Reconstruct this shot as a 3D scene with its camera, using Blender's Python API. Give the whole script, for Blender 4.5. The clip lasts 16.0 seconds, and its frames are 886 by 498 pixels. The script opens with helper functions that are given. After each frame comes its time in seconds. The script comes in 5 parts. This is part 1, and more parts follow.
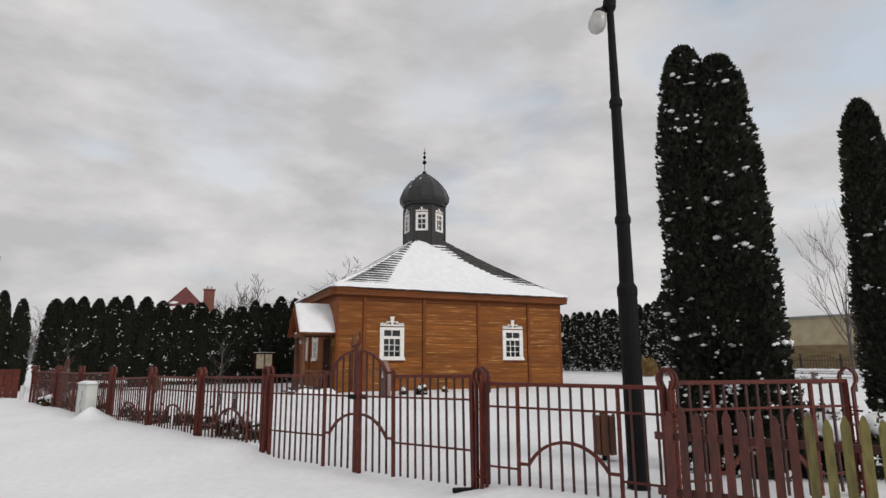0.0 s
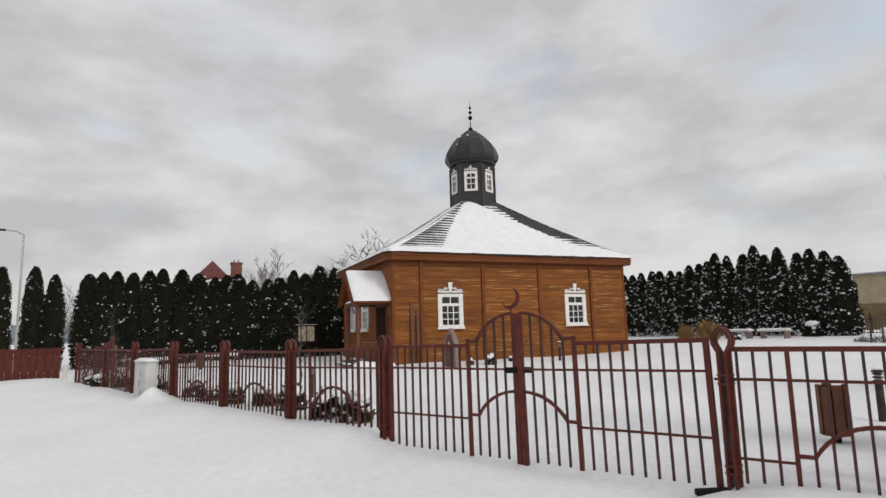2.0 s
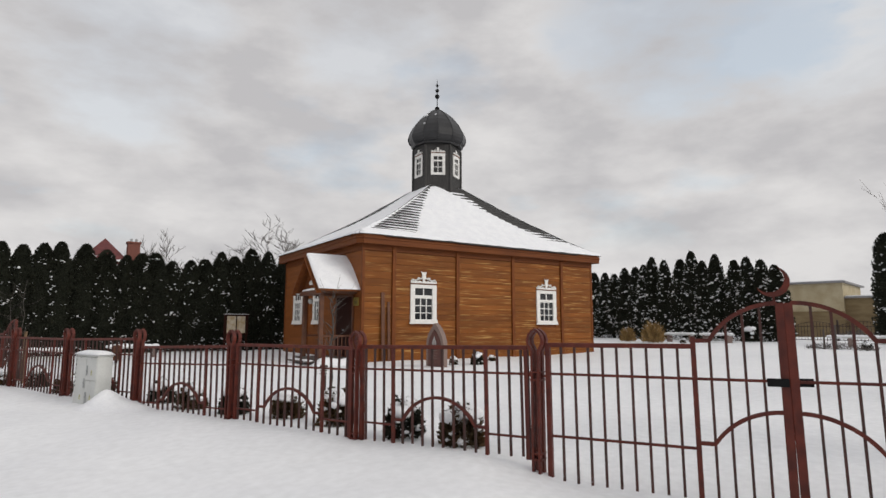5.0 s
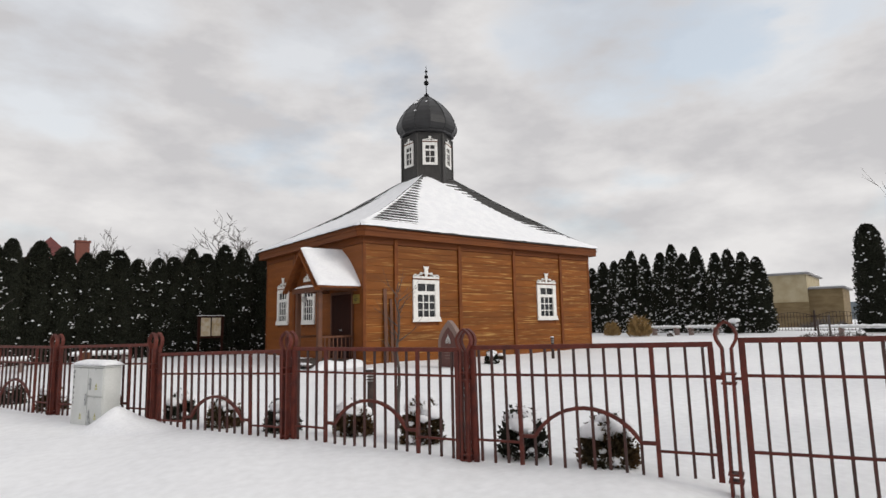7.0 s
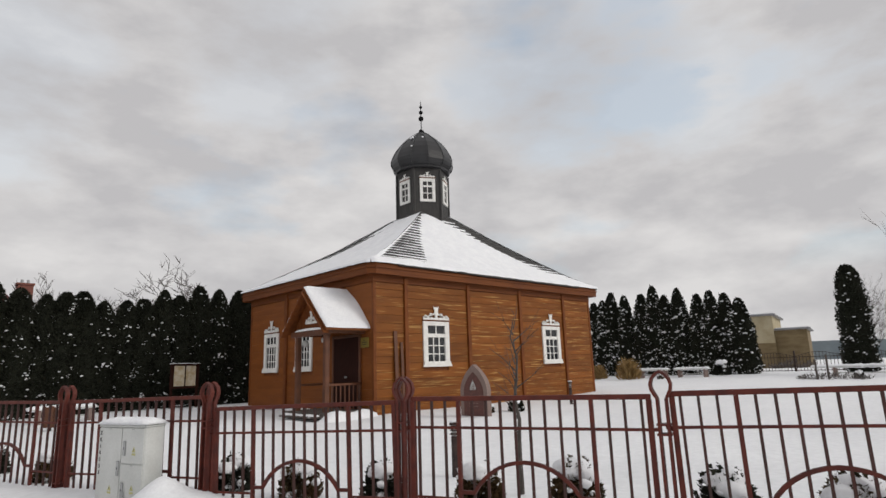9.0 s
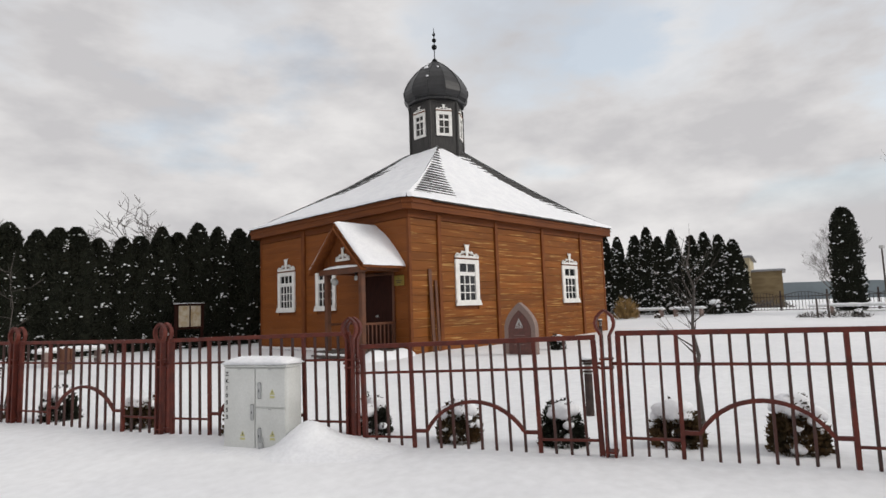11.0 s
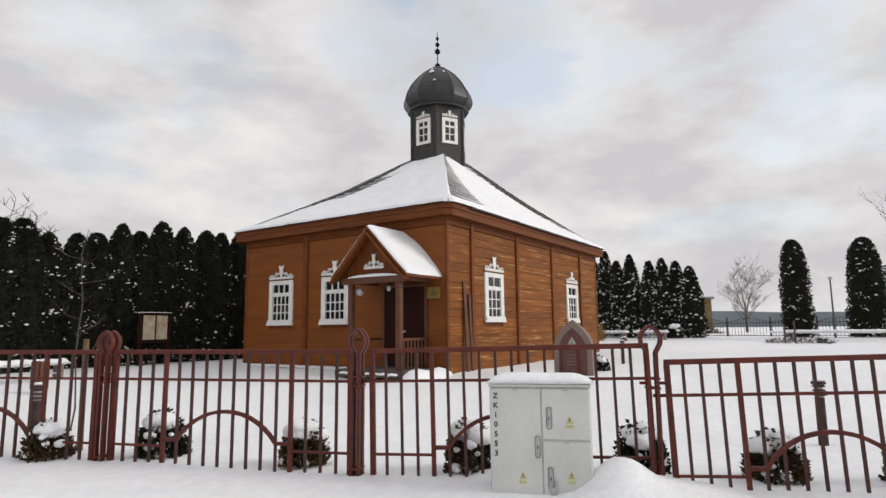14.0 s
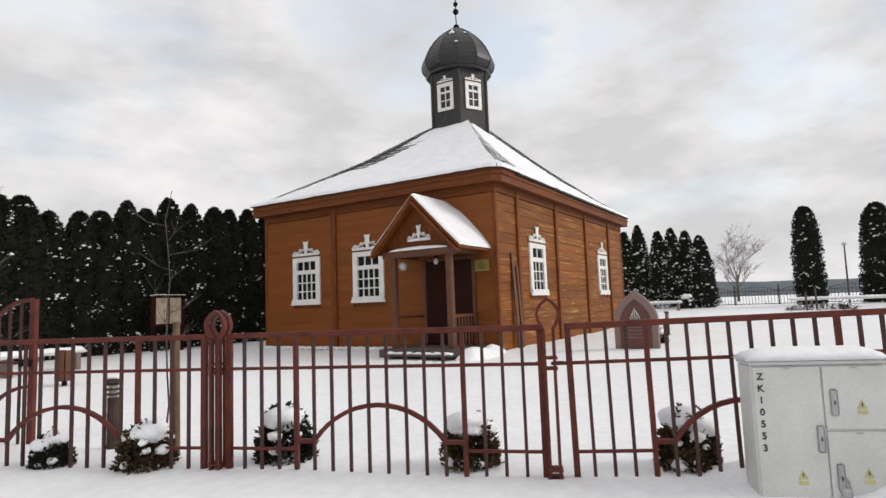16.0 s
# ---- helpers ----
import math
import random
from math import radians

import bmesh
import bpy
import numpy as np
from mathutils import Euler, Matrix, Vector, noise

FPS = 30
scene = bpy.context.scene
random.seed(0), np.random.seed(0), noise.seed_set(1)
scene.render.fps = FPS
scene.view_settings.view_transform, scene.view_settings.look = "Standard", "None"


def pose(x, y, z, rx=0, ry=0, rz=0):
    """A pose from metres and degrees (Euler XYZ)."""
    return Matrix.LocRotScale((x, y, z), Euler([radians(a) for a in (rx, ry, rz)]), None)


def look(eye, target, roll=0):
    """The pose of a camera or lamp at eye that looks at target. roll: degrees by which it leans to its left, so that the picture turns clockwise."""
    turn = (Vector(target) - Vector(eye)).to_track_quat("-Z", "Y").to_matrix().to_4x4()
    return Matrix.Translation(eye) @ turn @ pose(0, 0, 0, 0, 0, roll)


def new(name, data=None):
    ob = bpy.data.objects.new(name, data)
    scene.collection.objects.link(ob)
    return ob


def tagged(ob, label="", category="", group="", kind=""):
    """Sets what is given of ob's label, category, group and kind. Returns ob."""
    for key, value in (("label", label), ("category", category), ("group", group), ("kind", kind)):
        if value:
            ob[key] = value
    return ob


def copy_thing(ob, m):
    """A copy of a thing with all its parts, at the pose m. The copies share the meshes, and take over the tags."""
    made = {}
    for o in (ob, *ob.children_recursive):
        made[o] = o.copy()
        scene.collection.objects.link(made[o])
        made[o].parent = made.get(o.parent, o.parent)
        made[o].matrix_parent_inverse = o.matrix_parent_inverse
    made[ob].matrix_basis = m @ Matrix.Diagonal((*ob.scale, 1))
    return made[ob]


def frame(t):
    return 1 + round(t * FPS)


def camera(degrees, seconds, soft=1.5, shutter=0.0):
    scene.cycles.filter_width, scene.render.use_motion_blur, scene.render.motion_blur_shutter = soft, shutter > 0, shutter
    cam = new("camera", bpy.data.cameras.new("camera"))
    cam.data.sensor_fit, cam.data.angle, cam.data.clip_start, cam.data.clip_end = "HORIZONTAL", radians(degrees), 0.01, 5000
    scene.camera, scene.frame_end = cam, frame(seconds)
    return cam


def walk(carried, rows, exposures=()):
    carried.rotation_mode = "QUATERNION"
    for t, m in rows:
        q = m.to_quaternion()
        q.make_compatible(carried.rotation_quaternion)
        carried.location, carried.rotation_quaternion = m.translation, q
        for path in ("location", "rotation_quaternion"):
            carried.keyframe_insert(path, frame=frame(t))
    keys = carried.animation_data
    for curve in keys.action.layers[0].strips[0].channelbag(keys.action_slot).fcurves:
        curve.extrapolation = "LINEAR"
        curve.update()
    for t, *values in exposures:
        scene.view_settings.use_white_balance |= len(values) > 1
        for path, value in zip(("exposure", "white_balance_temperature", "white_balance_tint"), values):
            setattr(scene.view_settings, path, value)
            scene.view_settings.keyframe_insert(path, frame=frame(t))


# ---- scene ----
cam = camera(74.1, 16.0)
PATH = [
    (0, (0.386, -0.152, 1.858), (1.193, 1.639, 2.233), -0.1),
    (0.5, (0.033, 0.494, 1.841), (0.863, 2.279, 2.195), -0.1),
    (1, (-0.177, 1.203, 1.834), (0.616, 3.01, 2.157), 1.6),
    (1.5, (-0.499, 1.863, 1.815), (0.344, 3.662, 2.046), -0.1),
    (2, (-0.661, 2.473, 1.816), (0.116, 4.296, 2.093), -1.5),
    (2.5, (-0.877, 3.083, 1.821), (-0.061, 4.87, 2.197), -1.3),
    (3, (-1.189, 3.744, 1.834), (-0.334, 5.52, 2.176), -1.8),
    (3.5, (-1.503, 4.331, 1.795), (-0.521, 6.035, 2.159), -4.2),
    (4, (-1.847, 4.85, 1.804), (-0.821, 6.517, 2.215), -3.2),
    (4.2, (-1.959, 5.113, 1.802), (-0.925, 6.798, 2.106), -1.8),
    (6.3, (-2.861, 7.571, 1.79), (-1.677, 9.163, 2.042), 1.0),
    (6.5, (-2.923, 7.778, 1.78), (-1.754, 9.377, 2.054), -0.9),
    (7, (-3.121, 8.307, 1.786), (-1.893, 9.865, 2.041), -1.0),
    (7.5, (-3.24, 8.888, 1.771), (-1.988, 10.423, 2.047), 0.2),
    (8, (-3.53, 9.388, 1.783), (-2.27, 10.92, 2.031), 0.8),
    (8.5, (-3.702, 9.944, 1.785), (-2.462, 11.473, 2.137), -0.2),
    (9, (-3.962, 10.576, 1.804), (-2.615, 11.999, 2.205), -1.8),
    (9.5, (-4.187, 11.17, 1.775), (-2.838, 12.592, 2.17), 1.1),
    (10, (-4.471, 11.7, 1.774), (-3.133, 13.153, 2.088), -0.7),
    (10.2, (-4.616, 11.869, 1.799), (-3.252, 13.308, 2.063), -0.7),
    (12.3, (-5.459, 14.442, 1.757), (-3.866, 15.617, 2.047), -1.2),
    (12.5, (-5.551, 14.68, 1.76), (-3.947, 15.832, 2.08), -0.6),
    (13, (-5.793, 15.27, 1.739), (-4.24, 16.481, 2.086), 0.1),
    (13.5, (-6.111, 15.879, 1.718), (-4.464, 16.984, 1.975), 0.1),
    (14, (-6.266, 16.455, 1.726), (-4.615, 17.553, 1.994), -0.6),
    (14.5, (-6.423, 17.044, 1.73), (-4.751, 18.108, 2.003), -0.8),
    (15, (-6.391, 17.603, 1.72), (-4.72, 18.667, 2.0), -0.2),
    (15.5, (-6.436, 18.111, 1.728), (-4.709, 19.084, 1.992), -2.5),
    (16, (-6.314, 18.534, 1.712), (-4.616, 19.574, 1.903), -2.1),
]
EXPOSURE = [(0, -0.05), (2, -0.02), (3.5, -0.1), (4, -0.1), (6.5, 0.13), (8, 0.12), (8.6, 0.11), (9, -0.04), (9.5, -0.03), (10, 0.03), (12.5, 0.15), (14, 0.2), (15, 0.2), (16, 0.31)]
walk(cam, [(t, look(eye, target, roll)) for t, eye, target, roll in PATH], EXPOSURE)

# ---- world and light ----
SUN_EL, SUN_AZ = radians(30), radians(152)
world = bpy.data.worlds.new("winter_sky")
scene.world = world
world.use_nodes = True
wn, wl = world.node_tree.nodes, world.node_tree.links
wn.clear()
w_out, w_bg = wn.new("ShaderNodeOutputWorld"), wn.new("ShaderNodeBackground")
w_sky = wn.new("ShaderNodeTexSky")
w_sky.sky_type, w_sky.sun_disc = "NISHITA", False
w_sky.sun_elevation, w_sky.sun_rotation = SUN_EL, SUN_AZ
w_gain = wn.new("ShaderNodeVectorMath"); w_gain.operation = "MULTIPLY"; w_gain.inputs[1].default_value = (0.165, 0.2, 0.19)
w_tc, w_map = wn.new("ShaderNodeTexCoord"), wn.new("ShaderNodeMapping")
w_map.inputs["Scale"].default_value, w_map.inputs["Location"].default_value = (1.0, 1.0, 2.3), (0.35, 1.9, 0.4)
w_n1, w_n2 = wn.new("ShaderNodeTexNoise"), wn.new("ShaderNodeTexNoise")
w_n1.inputs["Scale"].default_value, w_n1.inputs["Detail"].default_value, w_n1.inputs["Roughness"].default_value = 3.1, 5, 0.5
w_n2.inputs["Scale"].default_value, w_n2.inputs["Detail"].default_value, w_n2.inputs["Roughness"].default_value = 4.2, 6, 0.55
w_r1, w_r2 = wn.new("ShaderNodeValToRGB"), wn.new("ShaderNodeValToRGB")
w_r1.color_ramp.elements[0].position, w_r1.color_ramp.elements[0].color = 0.30, (0.72, 0.72, 0.72, 1)
w_r1.color_ramp.elements[1].position, w_r1.color_ramp.elements[1].color = 0.43, (1, 1, 1, 1)
w_r2.color_ramp.elements[0].position, w_r2.color_ramp.elements[0].color = 0.38, (0.535, 0.525, 0.535, 1)
w_r2.color_ramp.elements[1].position, w_r2.color_ramp.elements[1].color = 0.62, (0.735, 0.72, 0.715, 1)
w_mix = wn.new("ShaderNodeMix"); w_mix.data_type = "RGBA"
wl.new(w_tc.outputs["Generated"], w_map.inputs["Vector"])
wl.new(w_map.outputs["Vector"], w_n1.inputs["Vector"])
wl.new(w_map.outputs["Vector"], w_n2.inputs["Vector"])
wl.new(w_n1.outputs["Fac"], w_r1.inputs["Fac"])
wl.new(w_n2.outputs["Fac"], w_r2.inputs["Fac"])
wl.new(w_sky.outputs["Color"], w_gain.inputs[0])
w_sep, w_low, w_max = wn.new("ShaderNodeSeparateXYZ"), wn.new("ShaderNodeMapRange"), wn.new("ShaderNodeMath")
w_low.inputs["From Min"].default_value, w_low.inputs["From Max"].default_value = 0.12, 0.42
w_low.inputs["To Min"].default_value, w_low.inputs["To Max"].default_value = 1.0, 0.0
w_max.operation = "MAXIMUM"
GAPS = [((0.74, 0.50, 0.46), 0.981, 0.26), ((0.38, 0.77, 0.51), 0.984, 0.14), ((0.06, 0.90, 0.43), 0.982, 0.13), ((0.84, 0.36, 0.41), 0.989, 0.10), ((0.91, 0.10, 0.41), 0.988, 0.14), ((0.95, 0.0, 0.31), 0.991, 0.10)]
wl.new(w_tc.outputs["Generated"], w_sep.inputs["Vector"])
wl.new(w_sep.outputs["Z"], w_low.inputs["Value"])
wl.new(w_low.outputs["Result"], w_max.inputs[0])
wl.new(w_r1.outputs["Color"], w_max.inputs[1])
w_cover = w_max.outputs["Value"]
for way, edge, thin in GAPS:
    # a thinner place in the cloud, with a ragged rim
    g_dot, g_add, g_map, g_sub = wn.new("ShaderNodeVectorMath"), wn.new("ShaderNodeMath"), wn.new("ShaderNodeMapRange"), wn.new("ShaderNodeMath")
    g_dot.operation, g_add.operation, g_sub.operation = "DOT_PRODUCT", "MULTIPLY_ADD", "SUBTRACT"
    g_dot.inputs[1].default_value = Vector(way).normalized()
    g_add.inputs[1].default_value, g_add.inputs[2].default_value = 0.10, -0.05
    g_map.interpolation_type = "SMOOTHSTEP"
    g_map.inputs["From Min"].default_value, g_map.inputs["From Max"].default_value = edge, 1.005
    g_map.inputs["To Min"].default_value, g_map.inputs["To Max"].default_value = 0.0, thin
    g_sum = wn.new("ShaderNodeMath")
    wl.new(w_tc.outputs["Generated"], g_dot.inputs[0])
    wl.new(w_n2.outputs["Fac"], g_add.inputs[0])
    wl.new(g_dot.outputs["Value"], g_sum.inputs[0])
    wl.new(g_add.outputs[0], g_sum.inputs[1])
    wl.new(g_sum.outputs[0], g_map.inputs["Value"])
    wl.new(w_cover, g_sub.inputs[0])
    wl.new(g_map.outputs["Result"], g_sub.inputs[1])
    w_cover = g_sub.outputs[0]
wl.new(w_cover, w_mix.inputs["Factor"])
wl.new(w_gain.outputs["Vector"], w_mix.inputs["A"])
wl.new(w_r2.outputs["Color"], w_mix.inputs["B"])
wl.new(w_mix.outputs["Result"], w_bg.inputs["Color"])
w_bg.inputs["Strength"].default_value = 1.0
wl.new(w_bg.outputs["Background"], w_out.inputs["Surface"])

sun = new("sun", bpy.data.lights.new("sun", "SUN"))
sun.data.energy, sun.data.angle, sun.data.color = 1.3, radians(25), (1.0, 0.95, 0.88)
sun.matrix_world = look((30 * math.sin(SUN_AZ) * math.cos(SUN_EL), 30 * math.cos(SUN_AZ) * math.cos(SUN_EL), 30 * math.sin(SUN_EL)), (0, 0, 0))

# ---- materials ----


def material(name, color, color2=None, rough=0.6, scale=4.0, stretch=(1, 1, 1), bump=0.2, fine=40.0, metal=0.0,
             per_object=0.0, per_island=0.0, spec=0.5, low=0.35, high=0.65, jitter=False, coat=0.0, flake=None):
    """A surface with a coarse and a fine variation, relief, and, where asked, a shift of brightness from piece to piece."""
    m = bpy.data.materials.new(name)
    m.use_nodes = True
    n, l = m.node_tree.nodes, m.node_tree.links
    b = n["Principled BSDF"]
    b.inputs["Roughness"].default_value, b.inputs["Metallic"].default_value = rough, metal
    b.inputs["Specular IOR Level"].default_value, b.inputs["Coat Weight"].default_value = spec, coat
    tc, mp = n.new("ShaderNodeTexCoord"), n.new("ShaderNodeMapping")
    mp.inputs["Scale"].default_value = stretch
    l.new(tc.outputs["Object"], mp.inputs["Vector"])
    if jitter:
        oi = n.new("ShaderNodeObjectInfo")
        sc = n.new("ShaderNodeVectorMath"); sc.operation = "SCALE"; sc.inputs[0].default_value = (37, 53, 29)
        l.new(oi.outputs["Random"], sc.inputs["Scale"])
        l.new(sc.outputs["Vector"], mp.inputs["Location"])
    n1, n2 = n.new("ShaderNodeTexNoise"), n.new("ShaderNodeTexNoise")
    n1.inputs["Scale"].default_value, n1.inputs["Detail"].default_value = scale, 6
    n2.inputs["Scale"].default_value, n2.inputs["Detail"].default_value = fine, 4
    for k in (n1, n2):
        l.new(mp.outputs["Vector"], k.inputs["Vector"])
    rp = n.new("ShaderNodeValToRGB")
    c2 = color2 or tuple(c * 0.72 for c in color)
    rp.color_ramp.elements[0].position, rp.color_ramp.elements[0].color = low, (*c2, 1)
    rp.color_ramp.elements[1].position, rp.color_ramp.elements[1].color = high, (*color, 1)
    l.new(n1.outputs["Fac"], rp.inputs["Fac"])
    hs = n.new("ShaderNodeHueSaturation")
    base = rp.outputs["Color"]
    if flake:
        n3, mp3, rp3, mx = n.new("ShaderNodeTexNoise"), n.new("ShaderNodeMapping"), n.new("ShaderNodeValToRGB"), n.new("ShaderNodeMix")
        mp3.inputs["Scale"].default_value = (1.5, 2, 7.5)
        l.new(mp.outputs["Vector"], mp3.inputs["Vector"])
        l.new(mp3.outputs["Vector"], n3.inputs["Vector"])
        n3.inputs["Scale"].default_value, n3.inputs["Detail"].default_value = 1.0, 4
        rp3.color_ramp.elements[0].position, rp3.color_ramp.elements[0].color = 0.585, (0, 0, 0, 1)
        rp3.color_ramp.elements[1].position, rp3.color_ramp.elements[1].color = 0.70, (0.8, 0.8, 0.8, 1)
        l.new(n3.outputs["Fac"], rp3.inputs["Fac"])
        mx.data_type = "RGBA"
        l.new(rp3.outputs["Color"], mx.inputs["Factor"])
        l.new(base, mx.inputs["A"])
        mx.inputs["B"].default_value = (*flake, 1)
        base = mx.outputs["Result"]
    l.new(base, hs.inputs["Color"])
    value = n.new("ShaderNodeMath"); value.operation = "MULTIPLY_ADD"
    l.new(n2.outputs["Fac"], value.inputs[0])
    value.inputs[1].default_value, value.inputs[2].default_value = 0.24, 0.88
    top = value.outputs[0]
    for amount, kind, key in ((per_object, "ShaderNodeObjectInfo", "Random"), (per_island, "ShaderNodeNewGeometry", "Random Per Island")):
        if amount:
            src, add = n.new(kind), n.new("ShaderNodeMath")
            add.operation = "MULTIPLY_ADD"
            l.new(src.outputs[key], add.inputs[0])
            add.inputs[1].default_value = amount
            l.new(top, add.inputs[2])
            shift = n.new("ShaderNodeMath"); shift.operation = "SUBTRACT"
            l.new(add.outputs[0], shift.inputs[0]); shift.inputs[1].default_value = amount / 2
            top = shift.outputs[0]
    l.new(top, hs.inputs["Value"])
    l.new(hs.outputs["Color"], b.inputs["Base Color"])
    if bump:
        bp = n.new("ShaderNodeBump")
        bp.inputs["Strength"].default_value, bp.inputs["Distance"].default_value = bump, 0.02
        l.new(n2.outputs["Fac"], bp.inputs["Height"])
        l.new(bp.outputs["Normal"], b.inputs["Normal"])
    return m


SNOW = material("snow", (0.84, 0.85, 0.87), (0.79, 0.80, 0.825), 0.75, 0.5, bump=0.13, fine=9, spec=0.3)
SNOW_CAP = material("fresh_snow", (0.86, 0.87, 0.89), (0.8, 0.81, 0.84), 0.7, 3, bump=0.3, fine=24, spec=0.3)
BOARD = material("weathered_stained_board", (0.228, 0.074, 0.0115), (0.145, 0.045, 0.0066), 0.6, 1.0, (0.7, 3, 3.2), 0.3, 9, per_object=0.26, jitter=True, low=0.28, high=0.66, flake=(0.50, 0.30, 0.10), spec=0.22)
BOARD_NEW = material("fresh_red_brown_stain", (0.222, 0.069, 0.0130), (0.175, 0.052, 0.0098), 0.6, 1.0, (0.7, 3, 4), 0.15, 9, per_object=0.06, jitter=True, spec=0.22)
TRIM = material("stained_trim", (0.185, 0.055, 0.011), (0.125, 0.035, 0.008), 0.6, 3, (3, 3, 0.8), 0.3, 30, per_object=0.15, spec=0.22)
TRIM_LONG = material("stained_eave_board", (0.17, 0.050, 0.0105), (0.115, 0.032, 0.0075), 0.6, 2, (0.5, 0.5, 9), 0.25, 20, per_object=0.1, spec=0.22)
BEAM = material("dark_stained_beam", (0.125, 0.041, 0.014), (0.08, 0.026, 0.009), 0.55, 3, (1, 1, 1), 0.3, 30)
GREYWOOD = material("weathered_grey_planks", (0.13, 0.11, 0.10), (0.075, 0.064, 0.058), 0.85, 4, (1, 6, 6), 0.3, 30, spec=0.2)
DOOR = material("dark_door_wood", (0.036, 0.011, 0.007), (0.022, 0.007, 0.005), 0.75, 4, (6, 6, 1), 0.2, 40, spec=0.12)
WHITE = material("white_paint", (0.80, 0.79, 0.76), (0.70, 0.69, 0.66), 0.5, 6, bump=0.1, fine=60)
SHINGLE = material("old_shingles", (0.06, 0.058, 0.056), (0.025, 0.024, 0.024), 0.8, 5, (4, 4, 1), 0.4, 40, per_island=0.3)
TIN = material("black_sheet_metal", (0.022, 0.022, 0.024), (0.012, 0.012, 0.013), 0.42, 2.5, bump=0.12, fine=20, spec=0.5)
DRUM = material("dark_drum_boards", (0.035, 0.032, 0.03), (0.018, 0.017, 0.016), 0.6, 3, (8, 8, 1), 0.3, 40)
FENCE = material("red_brown_paint", (0.125, 0.024, 0.014), (0.07, 0.0145, 0.010), 0.55, 7, bump=0.2, fine=70, per_object=0.14, spec=0.3)
# fence paint for thin bars, greyed and darkened as seen against the light
FENCE_BAR = material("backlit_red_brown_paint", (0.080, 0.031, 0.026), (0.056, 0.033, 0.029), 0.65, 3, bump=0.2, fine=70, per_object=0.2, spec=0.25)
PICKET = material("red_picket_paint", (0.105, 0.023, 0.015), (0.055, 0.014, 0.010), 0.65, 6, (4, 4, 1), 0.3, 50, per_object=0.3)
OLIVE = material("mossy_bare_wood", (0.20, 0.17, 0.05), (0.12, 0.10, 0.035), 0.75, 6, (4, 4, 1), 0.3, 50, per_object=0.4)
GREY = material("cabinet_grey", (0.60, 0.61, 0.59), (0.52, 0.53, 0.51), 0.45, 2.5, bump=0.05, fine=50)
STEEL = material("galvanised_steel", (0.45, 0.46, 0.46), None, 0.4, 8, bump=0.05, metal=0.8)
BLACK = material("black_iron", (0.006, 0.006, 0.007), None, 0.75, 8, bump=0.2, fine=50, spec=0.2)
RUST = material("rusty_dark_iron", (0.075, 0.052, 0.046), (0.04, 0.03, 0.028), 0.8, 6, bump=0.1, spec=0.2)
INK = material("black_lettering", (0.03, 0.03, 0.032), None, 0.6, 8, bump=0)
YELLOW = material("warning_yellow", (0.52, 0.50, 0.22), (0.45, 0.43, 0.19), 0.5, 20, bump=0)
PLAQUE = material("brass_plaque", (0.30, 0.22, 0.045), (0.21, 0.15, 0.03), 0.4, 10, bump=0.1, metal=0.3)
GRANITE = material("grey_granite", (0.25, 0.175, 0.15), (0.165, 0.115, 0.098), 0.6, 30, bump=0.2, fine=90)
REDSTONE = material("red_brown_stone", (0.12, 0.042, 0.032), (0.08, 0.03, 0.024), 0.5, 12, bump=0.15, fine=80)
LEAF = material("thuja_green", (0.025, 0.027, 0.017), (0.015, 0.017, 0.011), 0.7, 1.6, bump=0, per_island=0.5, spec=0.2)
# the shade deep inside the crowns, put into the core's colour
LEAF_CORE = material("thuja_core_shade", (0.017, 0.019, 0.013), None, 0.9, 3, bump=0, spec=0.1)
SHRUB = material("shrub_brown_green", (0.10, 0.058, 0.024), (0.034, 0.028, 0.014), 0.75, 3, bump=0, per_island=0.8, spec=0.2)
DRY = material("dry_grass_straw", (0.36, 0.24, 0.10), (0.22, 0.14, 0.06), 0.8, 3, bump=0, per_island=0.6, spec=0.2)
BARK = material("grey_bark", (0.10, 0.085, 0.075), (0.055, 0.047, 0.042), 0.85, 6, (3, 3, 1), 0.4, 30)
TWIG = material("winter_twigs", (0.13, 0.115, 0.105), (0.075, 0.066, 0.06), 0.85, 4, bump=0)
STAKE = material("stake_wood", (0.20, 0.12, 0.06), (0.12, 0.075, 0.04), 0.75, 6, (4, 4, 1), 0.3, 40)
ROOF_RED = material("red_roof_tiles", (0.13, 0.028, 0.026), (0.09, 0.02, 0.02), 0.6, 3, bump=0.3, fine=20)
BRICK = material("chimney_brick", (0.20, 0.07, 0.05), (0.14, 0.05, 0.035), 0.8, 10, bump=0.3, fine=30)
PLASTER = material("house_plaster", (0.55, 0.5, 0.42), None, 0.8, 2, bump=0.1)
OCHRE = material("ochre_shed_wall", (0.21, 0.155, 0.08), (0.15, 0.105, 0.05), 0.85, 0.9, (1, 1, 4), bump=0.2, fine=10)
SHED = material("beige_shed_render", (0.42, 0.36, 0.24), (0.34, 0.28, 0.17), 0.8, 1.2, bump=0.2, fine=12)
SHED_ROOF = material("shed_roof_sheet", (0.25, 0.25, 0.26), None, 0.6, 2, bump=0.1)
# distance haze is mixed into this pale blue-grey
FOREST = material("hazed_forest", (0.20, 0.235, 0.25), (0.16, 0.19, 0.21), 0.9, 0.02, bump=0, fine=0.2)
GLOBE = material("milky_globe", (0.5, 0.5, 0.48), None, 0.25, 5, bump=0)
PAPER = material("notice_paper", (0.60, 0.54, 0.42), (0.42, 0.31, 0.17), 0.6, 5, bump=0)
# dark colour for the unlit inside behind the panes
ROOM = material("room_darkness", (0.10, 0.08, 0.06), None, 0.9, 2, bump=0)


